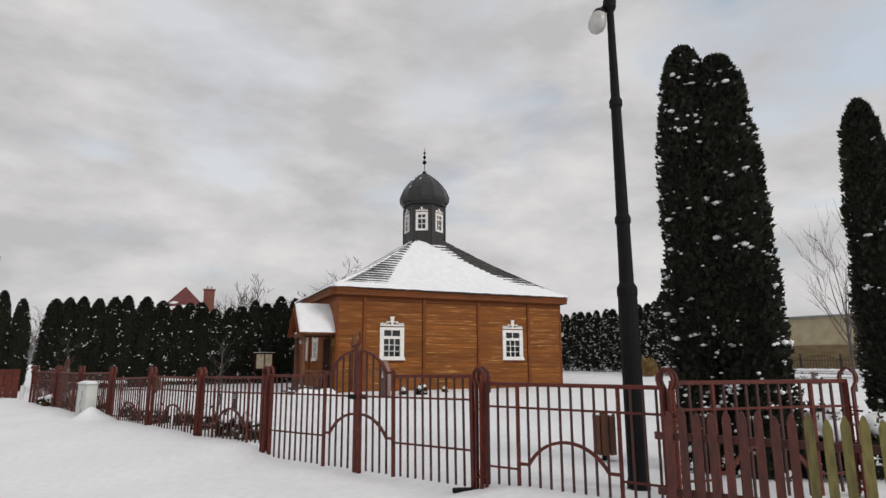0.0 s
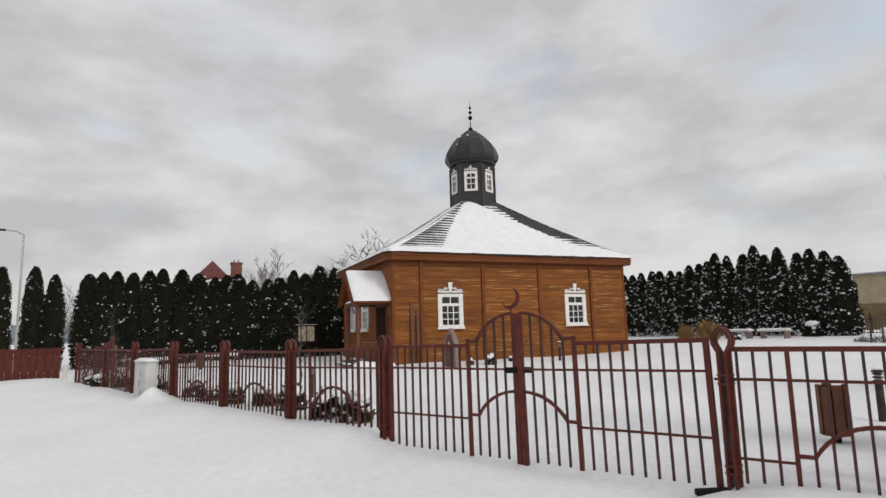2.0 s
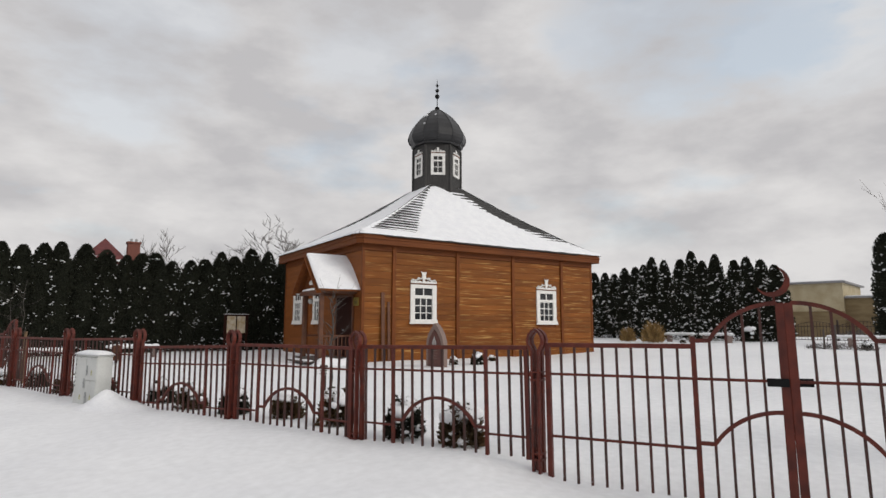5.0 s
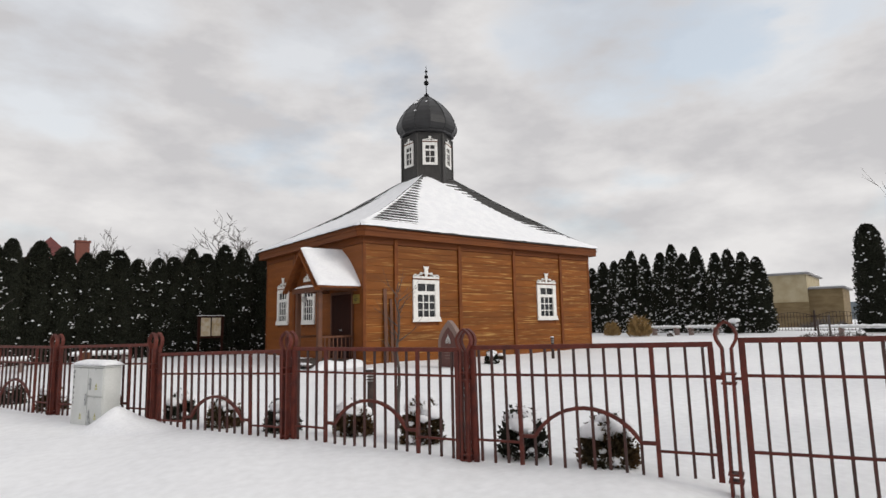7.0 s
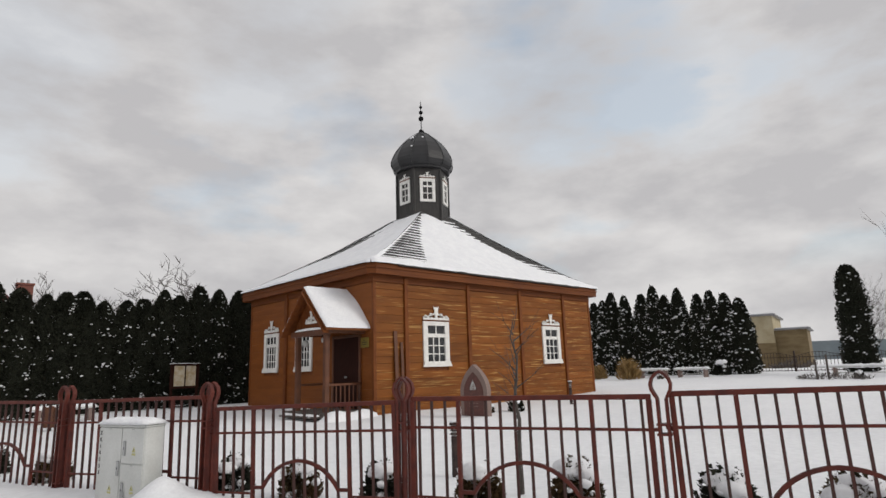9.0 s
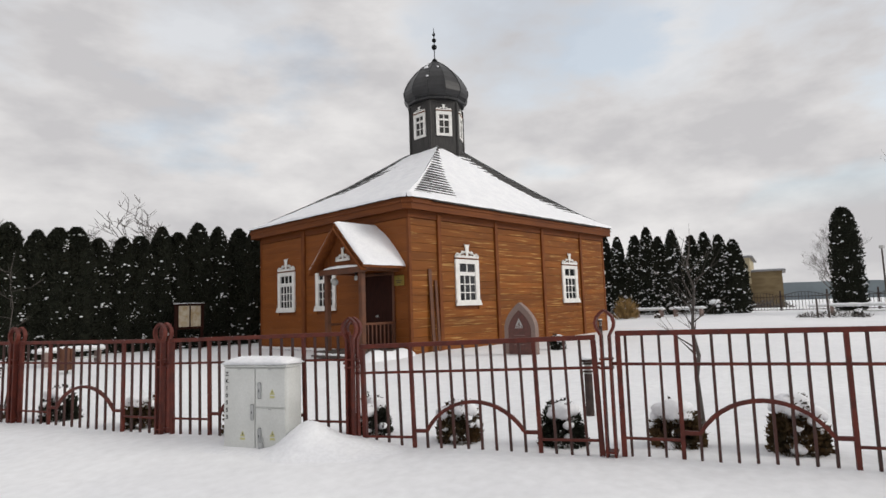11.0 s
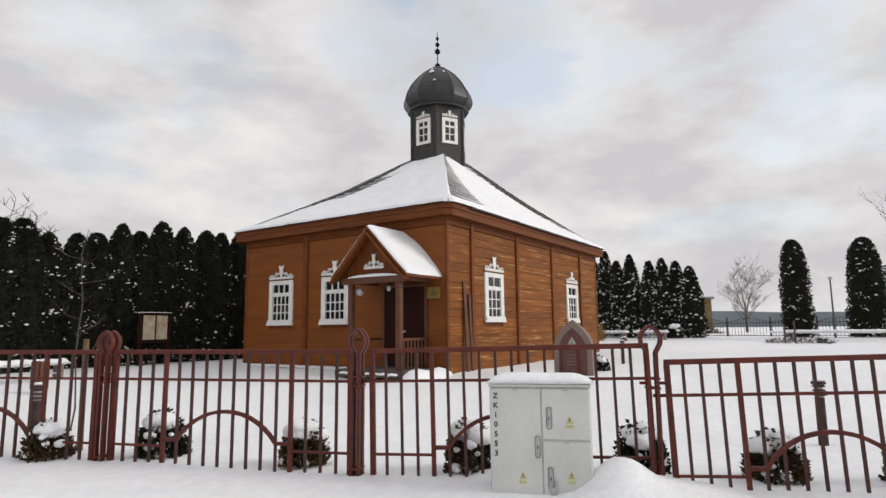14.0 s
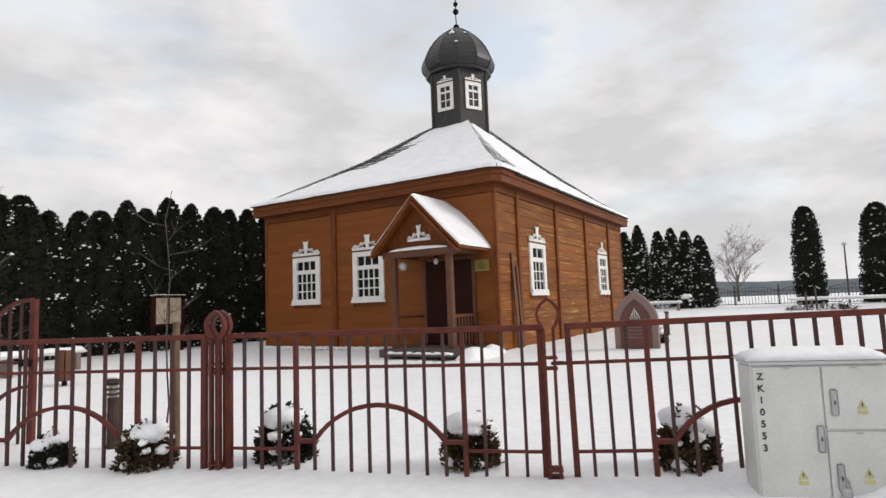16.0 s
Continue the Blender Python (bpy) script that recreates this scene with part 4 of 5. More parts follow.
# neighbour's picket fence
pk_dir = Vector((0.52, -0.85)).normalized()
picket = thing("picket_fence", (4.62, 4.35, 0), "low wooden picket fence, red-brown then bare mossy pickets", "fence", "", math.degrees(math.atan2(pk_dir.y, pk_dir.x)))
for z in (0.62, 1.12):
    part("picket_rail", box(0, 0.02, z, 3.6, 0.06, z + 0.07, 0.006), PICKET, picket)
for k in range(26):
    x = 0.14 + k * 0.127
    w, tz = 0.036, 1.38 + 0.05 * random.random()
    pts = [(x - w, 0.35), (x + w, 0.35), (x + w, tz - 0.08), (x + w * 0.45, tz - 0.02), (x, tz), (x - w * 0.45, tz - 0.02), (x - w, tz - 0.08)]
    part("picket", slab(pts, -0.012, 0.012), OLIVE if k > 8 else PICKET, picket, "mossy bare wooden picket" if k > 8 else "")

# boarded fence of the next plot, and a pale marker post
side = thing("board_fence", (-5.3, 29.2, 0), "solid red-brown boarded fence with a flat top", "fence", "", 158)
for k in range(34):
    part("fence_board", box(k * 0.3, -0.015, 0.2, k * 0.3 + 0.27, 0.015, 1.55 + 0.02 * random.random()), FENCE, side)
for z in (0.5, 1.4):
    part("fence_rail", box(0, 0.015, z, 10.2, 0.06, z + 0.08), FENCE, side)
mark = thing("marker_post", (-4.9, 27.9, 0), "short white-grey roadside marker post in the snow", "post")
part("post_body", box(-0.06, -0.06, 0.15, 0.06, 0.06, 0.95, 0.02), GREY, mark)

# ---- cable cabinet ----
cab = thing("cable_cabinet", (-1.94, 18.89, 0), "light grey electric cable cabinet with three doors and snow on top", "cabinet", "", -68.5)
CW, CD, C0, C1 = 0.81, 0.26, 0.25, 1.245
part("body", box(0, 0, C0, CW, CD, C1, 0.012), GREY, cab)
part("roof_lip", box(-0.006, -0.01, C1, CW + 0.006, CD + 0.006, C1 + 0.022, 0.006), GREY, cab)
for x0, x1, z0, z1 in ((0.012, 0.415, C0 + 0.09, C1 - 0.012), (0.425, CW - 0.012, 0.84, C1 - 0.012), (0.425, CW - 0.012, C0 + 0.09, 0.825)):
    d = part("door", box(x0, -0.014, z0, x1, -0.001, z1, 0.004), GREY, cab)
    if x0 < 0.1:
        hx, hz, tx, tz = x1 - 0.03, 0.78, 0.26, 0.53
    else:
        hx, hz, tx, tz = x0 + 0.055, (z0 + z1) / 2 - (0.03 if z0 > 0.7 else 0.04), 0.64, (z0 + z1) / 2 - (0.07 if z0 > 0.7 else 0.04)
    part("swing_handle", box(hx - 0.022, -0.028, hz - 0.085, hx + 0.022, -0.013, hz + 0.085, 0.01), STEEL, d, "grey swing handle")
    part("keyhole", box(hx - 0.004, -0.031, hz - 0.012, hx + 0.004, -0.028, hz + 0.012), INK, d)
    part("hinge_cover", box((x0 + x1) / 2 - 0.02, -0.018, z1 - 0.014, (x0 + x1) / 2 + 0.02, -0.013, z1 - 0.004), STEEL, d)
    part("warning_sign", slab([(tx - 0.032, tz), (tx + 0.032, tz), (tx, tz + 0.06)], -0.0165, -0.0145), YELLOW, d, "yellow warning triangle")
    part("warning_bolt", slab([(tx - 0.006, tz + 0.034), (tx + 0.004, tz + 0.042), (tx + 0.002, tz + 0.028), (tx + 0.008, tz + 0.026), (tx - 0.004, tz + 0.008), (tx - 0.002, tz + 0.022)], -0.018, -0.0168), INK, d)
    part("warning_bar", box(tx - 0.03, -0.0165, tz - 0.035, tx + 0.03, -0.0145, tz - 0.012), YELLOW, d)
padlock = part("padlock", box(0.47, -0.04, 0.42, 0.53, -0.016, 0.48, 0.01), STEEL, cab, "metal padlock on the lower door")
part("shackle", tube([(0.48, -0.028, 0.48), (0.48, -0.028, 0.52), (0.50, -0.028, 0.54), (0.52, -0.028, 0.52), (0.52, -0.028, 0.48)], 0.006, 6), STEEL, padlock)
for k, ch in enumerate("ZK10553"):
    cu = bpy.data.curves.new("letters", "FONT")
    cu.body, cu.size, cu.align_x, cu.extrude, cu.offset = ch, 0.060, "CENTER", 0.001, 0.0016
    tmp = new("letters", cu)
    me = bpy.data.meshes.new_from_object(tmp.evaluated_get(bpy.context.evaluated_depsgraph_get()))
    bpy.data.objects.remove(tmp)
    me.materials.clear(); me.materials.append(INK)
    lt = new("letter", me)
    lt.parent = cab
    lt.matrix_basis = pose(0.052, -0.0165, 1.155 - k * 0.0755, 90, 0, 0)
b = bmesh.new()
rows_ = []
for j in range(9):
    row = []
    for i in range(17):
        u, v = i / 16, j / 8
        e = min(1, 6 * min(u, 1 - u, v * 0.6, (1 - v) * 0.6) + 0.02) ** 0.5
        row.append(b.verts.new((-0.03 + (CW + 0.06) * u, -0.04 + (CD + 0.07) * v, C1 + 0.018 + e * (0.085 + 0.012 * noise.noise(Vector((u * 4, v * 3, 1)))))))
    rows_.append(row)
for r0, r1 in zip(rows_, rows_[1:]):
    for i in range(16):
        b.faces.new((r0[i], r0[i + 1], r1[i + 1], r1[i]))
b.faces.new([v for v in rows_[0]] + [r[-1] for r in rows_[1:]] + [v for v in rows_[-1][-2::-1]] + [r[0] for r in rows_[-2:0:-1]])
bmesh.ops.recalc_face_normals(b, faces=b.faces)
part("snow_cap", b, SNOW_CAP, cab, "thick white snow cap", smooth=True)
b = bmesh.new()
turn_ = radians(-67.5)
grid = []
for j in range(31):
    row = []
    for i in range(41):
        x, y = -0.5 + 2.6 * i / 40, -0.45 + 1.7 * j / 30
        up = 0.25 * math.exp(-((x - 0.95) / 0.26) ** 2 - ((y - 0.05) / 0.26) ** 2) + 0.09 * math.exp(-((x - 1.3) / 0.4) ** 2 - ((y - 0.2) / 0.35) ** 2)
        up += 0.16 * math.exp(-((x - 0.4) / 0.5) ** 2 - ((y - 0.5) / 0.2) ** 2)
        up *= 1 + 0.15 * noise.noise(Vector((x * 5, y * 5, 3)))
        rim_ = min(i, 40 - i, j, 30 - j) / 5
        g = ground_z(-1.93 + x * math.cos(turn_) - y * math.sin(turn_), 18.84 + x * math.sin(turn_) + y * math.cos(turn_))
        row.append(b.verts.new((x, y, g + up - 0.03 + 0.034 * min(1.0, rim_))))
    grid.append(row)
for r0, r1 in zip(grid, grid[1:]):
    for i in range(40):
        b.faces.new((r0[i], r0[i + 1], r1[i + 1], r1[i]))
drift = part("snow_drift", b, SNOW_CAP, None, smooth=True)
drift.matrix_basis = pose(-1.93, 18.84, 0, 0, 0, -67.5)
tagged(drift, "heaped white snow drift beside the grey cabinet", "snow", kind="structure")

# ---- plants ----


def mesh_py(verts, faces, mats, index=None, smooth=None):
    me = bpy.data.meshes.new("mesh")
    me.from_pydata(verts, [], faces)
    for m in mats:
        me.materials.append(m)
    if index is not None:
        me.polygons.foreach_set("material_index", index)
    return me


def spray(rng, p, d, size, verts, faces, wide=0.42):
    """One flat fan of scale leaves with three tips."""
    d = d.normalized()
    s = d.cross(Vector((rng.uniform(-1, 1), rng.uniform(-1, 1), rng.uniform(-1, 1)))).normalized()
    i = len(verts)
    w = size * wide
    verts += [tuple(p - d * size * 0.1), tuple(p + s * w + d * size * 0.45), tuple(p + s * w * 0.35 + d * size * 0.6), tuple(p + d * size),
              tuple(p - s * w * 0.35 + d * size * 0.62), tuple(p - s * w + d * size * 0.5)]
    faces += [(i, i + 1, i + 2), (i, i + 2, i + 3), (i, i + 3, i + 4), (i, i + 4, i + 5)]


def thuja_profile(t, blunt):
    return min(1.0, 0.86 + 1.3 * t) * max(0.0, 1 - t ** blunt) ** 0.6


def thuja_meshes(h, r, seed, count, size, clumps, clump_size, leaders=1, taper=0.25, low_snow=1.0, blunt=6.5, heaps=0):
    """Crown and snow of one columnar thuja; the outline is lumpy and may end in several leaders."""
    rng = random.Random(seed)
    verts, faces = [], []
    off = Vector((seed * 7.3, seed * 1.7, 0))

    def radius(t, a):
        n = noise.noise(Vector((math.cos(a) * 1.3, math.sin(a) * 1.3, t * h * 0.9)) + off)
        n2 = noise.noise(Vector((math.cos(a) * 3.5, math.sin(a) * 3.5, t * h * 2.6)) + off)
        return r * (1 - taper * t) * thuja_profile(t, blunt) * (1 + 0.22 * n + 0.16 * n2)
    # added solid core; its dark colour stands for shade between the sprays
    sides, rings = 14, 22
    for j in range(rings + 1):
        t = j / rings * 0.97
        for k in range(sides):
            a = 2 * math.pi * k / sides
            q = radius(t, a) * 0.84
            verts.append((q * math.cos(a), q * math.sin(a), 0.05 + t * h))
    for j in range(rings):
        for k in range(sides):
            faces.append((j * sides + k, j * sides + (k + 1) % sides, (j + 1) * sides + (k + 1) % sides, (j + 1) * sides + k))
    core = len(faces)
    for _ in range(count):
        t = rng.random() ** 1.05
        a = rng.uniform(0, 2 * math.pi)
        q = radius(t, a) * rng.uniform(0.78, 1.02)
        p = Vector((q * math.cos(a), q * math.sin(a), 0.05 + t * h))
        d = Vector((math.cos(a) * 0.75, math.sin(a) * 0.75, rng.uniform(0.15, 1.3))) + Vector((rng.uniform(-0.3, 0.3), rng.uniform(-0.3, 0.3), 0))
        spray(rng, p, d, size * rng.uniform(0.6, 1.25), verts, faces)
    for k in range(leaders):
        a = rng.uniform(0, 6.28)
        c = Vector((0.3 * (1 - taper) * r * math.cos(a), 0.3 * (1 - taper) * r * math.sin(a), h * 0.94)) if leaders > 1 else Vector((0, 0, h * 0.95))
        for _ in range(int(count / 50)):
            up = rng.uniform(-0.06, 0.045)
            spread = max(0.015, 0.10 * r * (1 - up / 0.045))
            spray(rng, c + Vector((rng.uniform(-spread, spread), rng.uniform(-spread, spread), up * h)), Vector((rng.uniform(-0.4, 0.4), rng.uniform(-0.4, 0.4), 1)), size, verts, faces)
        for _ in range(7):
            spray(rng, c + Vector((rng.uniform(-0.12, 0.12) * r, rng.uniform(-0.12, 0.12) * r, h * rng.uniform(0.02, 0.05))), Vector((rng.uniform(-0.3, 0.3), rng.uniform(-0.3, 0.3), 1)), size * rng.uniform(1.3, 2.2), verts, faces, 0.14)
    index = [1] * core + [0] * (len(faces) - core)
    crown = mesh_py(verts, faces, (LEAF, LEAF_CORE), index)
    b = bmesh.new()
    for k in range(clumps // 3):
        t0 = rng.random() ** (0.9 + 0.5 * low_snow) * 0.95
        a0 = rng.uniform(0, 2 * math.pi)
        for m in range(rng.choice((1, 2, 3, 4, 5))):
            t, a = min(0.98, max(0.01, t0 + rng.gauss(0, 0.012))), a0 + rng.gauss(0, 0.22)
            q = radius(t, a) * rng.uniform(0.93, 1.03)
            w = clump_size * rng.choice((0.4, 0.6, 0.8, 1.0, 1.3, 1.9)) * rng.uniform(0.8, 1.2)
            blob((q * math.cos(a), q * math.sin(a), 0.05 + t * h + 0.3 * w), w, k + m * 0.37, b, rng.uniform(0.35, 0.7))
    for k in range(heaps):
        t, a = rng.random() ** 1.6 * 0.3, rng.uniform(0, 2 * math.pi)
        q = radius(t, a) * rng.uniform(0.92, 1.04)
        for m in range(rng.choice((2, 3, 4, 6))):
            a += rng.gauss(0, 0.09)
            w = rng.uniform(0.016, 0.046)
            blob((q * math.cos(a), q * math.sin(a), 0.05 + t * h + rng.uniform(-0.05, 0.05)), w, k + 0.4 * m, b, rng.uniform(0.4, 0.9))
    snow = mesh_of(b, SNOW_CAP, True)
    tr = mesh_of(tube([(0, 0, -0.3), (0.02, 0.01, h * 0.5)], [0.09, 0.05], 7), BARK)
    return crown, snow, tr


def thuja(meshes, place, turn, zs, xs, label, group):
    ob = thing("thuja", place, label, "tree", group, turn)
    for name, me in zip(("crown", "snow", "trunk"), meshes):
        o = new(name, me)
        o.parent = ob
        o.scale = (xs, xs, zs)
        if name != "trunk":
            tagged(o, kind="stuff")
    return ob


rng = random.Random(5)
HEDGE = [thuja_meshes(5.0, 0.70, 11 + k, 5600, 0.115, 230, 0.032, 1 + k % 2, 0.12, 1.6, 4.0) for k in range(6)]
HEDGE_R = [thuja_meshes(5.0, 0.88, 31 + k, 4800, 0.125, 560, 0.045, 1 + k % 2, 0.40, 0.9, 4.4, 10) for k in range(4)]
HEDGE_TOPS = [(-5.72, 5.21), (-5.05, 5.28), (-4.41, 5.35), (-3.65, 5.3), (-2.89, 5.42), (-2.25, 5.52), (-1.3, 5.5), (-0.45, 5.3), (0.4, 5.09), (1.04, 5.22), (1.62, 5.3), (2.43, 4.95), (3.27, 5.03),
              (3.95, 5.13), (4.7, 5.53), (5.4, 5.36), (6.25, 5.84), (7.15, 5.73), (8.1, 5.74)]
while HEDGE_TOPS[-1][0] < 24:
    HEDGE_TOPS.append((HEDGE_TOPS[-1][0] + rng.uniform(0.7, 0.95), rng.uniform(5.4, 5.9)))
k = 0
for x, top in HEDGE_TOPS:
    y = 37.7 + rng.uniform(-0.12, 0.12)
    g = ground_z(x, y) - 0.05
    thuja(HEDGE[k % 6], (x, y, g), rng.uniform(0, 360), (top - g - 0.06) / 5.0, rng.uniform(0.9, 1.12), "tall dark green columnar thuja dusted with snow in a hedge", "left hedge of thujas")
    k += 1
for x, y, zs in ((-8.0, 37.3, 1.02), (-7.15, 37.4, 0.95), (-9.3, 37.0, 1.0)):
    thuja(HEDGE[k % 6], (x, y, ground_z(x, y) - 0.05), rng.uniform(0, 360), zs, 0.75, "dark green columnar thuja standing beyond a gap in the hedge", "left hedge of thujas")
    k += 1
FAR_TOPS = [(23.86, 5.37), (24.65, 5.74), (25.48, 5.97), (26.28, 5.86), (27.5, 6.34), (28.35, 6.0), (29.1, 6.67), (29.95, 6.24), (31.19, 6.29), (32.19, 6.59), (32.85, 6.1), (33.54, 6.01), (34.61, 6.02), (35.65, 5.7)]
while FAR_TOPS[-1][0] < 52:
    FAR_TOPS.append((FAR_TOPS[-1][0] + rng.uniform(0.85, 1.2), rng.uniform(5.5, 6.1)))
for y, top in FAR_TOPS:
    x = 32.4 + rng.uniform(-0.12, 0.12)
    g = ground_z(x, y) - 0.08
    thuja(HEDGE_R[k % 4], (x, y, g), rng.uniform(0, 360), (top - g - 0.06) / 5.0, rng.uniform(0.85, 1.05), "dark green columnar thuja heavily flecked with snow in a hedge", "far hedge of thujas")
    k += 1
SOLO = [thuja_meshes(5.5, 0.80, 51, 5200, 0.12, 240, 0.04, 2, 0.26, 0.7, 11.0, 6), thuja_meshes(5.5, 1.02, 52, 6400, 0.12, 260, 0.04, 3, 0.28, 0.7, 8.0, 6)]
for i, (x, y, zs) in enumerate(((32.6, 18.3, 1.0), (32.6, 15.0, 0.97), (33.0, 10.5, 1.0))):
    thuja(SOLO[i % 2], (x, y, ground_z(x, y) - 0.05), 40 * i, zs, 1.0, "solitary dark green columnar thuja with a little snow", "solitary thujas")
thuja(thuja_meshes(6.35, 0.50, 61, 13000, 0.085, 330, 0.030, 3, 0.22, 0.9, 13.0, 40), (7.34, 6.09, 0.3), 0, 1.0, 1.0, "tall dense dark thuja with snow clumps beside the fence", "thujas by the fence")
thuja(thuja_meshes(6.1, 0.60, 62, 15000, 0.085, 380, 0.030, 3, 0.30, 0.9, 13.0, 44), (7.64, 5.74, 0.3), 80, 1.0, 1.0, "broad tall dark thuja with snow clumps beside the fence", "thujas by the fence")
thuja(thuja_meshes(6.9, 0.53, 63, 9000, 0.11, 140, 0.035, 1, 0.18, 0.9, 7.0, 10), (13.36, 6.95, 0.38), 120, 1.0, 1.0, "slender tall dark thuja with some snow", "thujas by the fence")


def shrub_meshes(seed, r, h, brown):
    rng = random.Random(seed)
    verts, faces = [], []
    for _ in range(2000):
        a, e = rng.uniform(0, 6.28), math.asin(rng.uniform(0.0, 1.0))
        q = rng.uniform(0.55, 1.0) * (1 + 0.25 * noise.noise(Vector((math.cos(a) * 2, math.sin(a) * 2, seed))))
        p = Vector((q * r * math.cos(a) * math.cos(e), q * r * math.sin(a) * math.cos(e), 0.02 + q * h * math.sin(e) * 0.9))
        spray(rng, p, Vector((math.cos(a), math.sin(a), rng.uniform(0.2, 1.4))), rng.uniform(0.03, 0.065), verts, faces)
    b = bmesh.new()
    blob((0.03, -0.02, h * 0.76), r * 0.70, seed, b, 0.62, 3)
    blob((-0.10, 0.05, h * 0.66), r * 0.55, seed + 0.5, b, 0.6, 2)
    for k in range(9):
        a = rng.uniform(0, 6.28)
        blob((r * 0.8 * math.cos(a), r * 0.8 * math.sin(a), h * rng.uniform(0.15, 0.65)), r * rng.uniform(0.12, 0.27), k + seed, b, 0.7, 2)
    stem = mesh_of(tube([(0, 0, -0.15), (0, 0, h * 0.5)], [0.03, 0.015], 6), BARK)
    return mesh_py(verts, faces, (SHRUB if brown else LEAF,)), mesh_of(b, SNOW_CAP, True), stem


SHRUBS = [shrub_meshes(70 + k, 0.24, 0.46 + 0.04 * (k % 3), k % 3 != 1) for k in range(5)]


def shrub(i, x, y, s, label, group):
    ob = thing("shrub", (x, y, ground_z(x, y) - 0.03), label, "shrub", group, 67 * i)
    for name, me in zip(("foliage", "snow", "stem"), SHRUBS[i % 5]):
        o = new(name, me)
        o.parent = ob
        o.scale = (s, s, s)
        if name != "stem":
            tagged(o, kind="stuff")
    return ob


for i, (x, y, s) in enumerate(((1.79, 11.98, 1.15), (1.5, 12.85, 1.05), (1.12, 14.15, 1.05), (0.72, 15.08, 1.05), (0.16, 16.0, 0.95), (-0.28, 17.0, 1.0), (-0.6, 18.05, 0.95), (-1.42, 19.4, 0.95),
                               (-2.0, 20.98, 1.0), (-2.55, 22.55, 1.05), (-3.24, 23.5, 0.95), (-3.6, 24.35, 0.7))):
    shrub(i, x, y, s, "low brown-green shrub under a heap of snow by the fence", "shrubs along the fence")
for i, (x, y, s) in enumerate(((9.35, 21.8, 0.9), (8.75, 22.3, 0.6), (10.9, 23.0, 0.55), (30.7, 24.6, 1.9), (27.4, 26.6, 0.7), (26.2, 17.1, 0.8))):
    shrub(i + 1, x, y, s, "small dark shrub capped with snow in the yard", "shrubs in the yard")


def bare_tree(name, place, h, seed, spread, depth, label, trunk_r, twig, group="", first=0.25):
    """A leafless tree: a tapered trunk and limbs that fork down to twigs."""
    rng = random.Random(seed)
    b = bmesh.new()

    def grow(p, d, length, rad, level):
        pts, rr = [p], [rad]
        for k in range(3):
            d = (d + Vector((rng.uniform(-0.2, 0.2), rng.uniform(-0.2, 0.2), rng.uniform(-0.02, 0.14)))).normalized()
            pts.append(pts[-1] + d * length / 3)
            rr.append(rad * (1 - 0.2 * (k + 1)))
        tube(pts, rr, 3 if level > 1 else 5, b, cap=False)
        if level >= depth:
            return
        for k in range(3):
            at = rng.choice((1, 2, 3))
            a = rng.uniform(0, 6.28)
            nd = (d * 0.75 + Vector((math.cos(a), math.sin(a), 0.15)) * spread).normalized()
            grow(pts[at], nd, length * rng.uniform(0.55, 0.8), max(twig, rr[at] * 0.6), level + 1)
    ob = thing(name, place, label, "tree", group)
    part("trunk", tube([(0, 0, -0.3), (0.02, 0, h * first), (0, 0.02, h * (first + 0.2))], [trunk_r * 1.2, trunk_r, trunk_r * 0.7], 8), BARK, ob)
    for k in range(9):
        a = k * 2.4 + rng.uniform(-0.3, 0.3)
        z = h * (first + 0.2 * k / 8)
        wide = spread * (0.35 + 2.0 * (8 - k) / 8)
        grow(Vector((0, 0, z)), Vector((math.cos(a) * wide, math.sin(a) * wide, 0.9)).normalized(), h * (0.34 - 0.011 * (8 - k)), trunk_r * 0.5, 1)
    tagged(part("branch_crown", b, TWIG, ob), kind="stuff")
    return ob


bare_tree("bare_tree", (34, 150, -1.2), 18.5, 3, 0.45, 5, "leafless tree far behind the hedge", 0.35, 0.035, "far bare trees", 0.15)
great = bare_tree("bare_tree", (44.5, 155.5, -1.2), 27, 4, 0.5, 6, "large leafless tree far behind the hedge", 0.45, 0.05, "far bare trees", 0.12)
great.scale = (1.6, 1.6, 0.84)
bare_tree("bare_tree", (16, 150, -1.2), 19, 5, 0.45, 5, "leafless tree far behind the hedge", 0.35, 0.05, "far bare trees")
bare_tree("bare_tree", (11, 156, -1.2), 19, 6, 0.5, 4, "leafless tree far behind the hedge", 0.35, 0.05, "far bare trees")
bare_tree("bare_tree", (72, 25.4, 0.9), 8.0, 7, 0.55, 6, "round-crowned leafless tree behind the far fence", 0.14, 0.008, "far bare trees", 0.14)
bare_tree("bare_tree", (-9.5, 52, 0.3), 5.0, 8, 0.8, 4, "leafless tree seen through the gap in the hedge", 0.12, 0.02, "far bare trees")
bare_tree("bare_tree", (22.3, 13.2, 0.65), 6.0, 9, 0.30, 4, "thin leafless young tree at the yard's far side", 0.05, 0.007, "far bare trees")
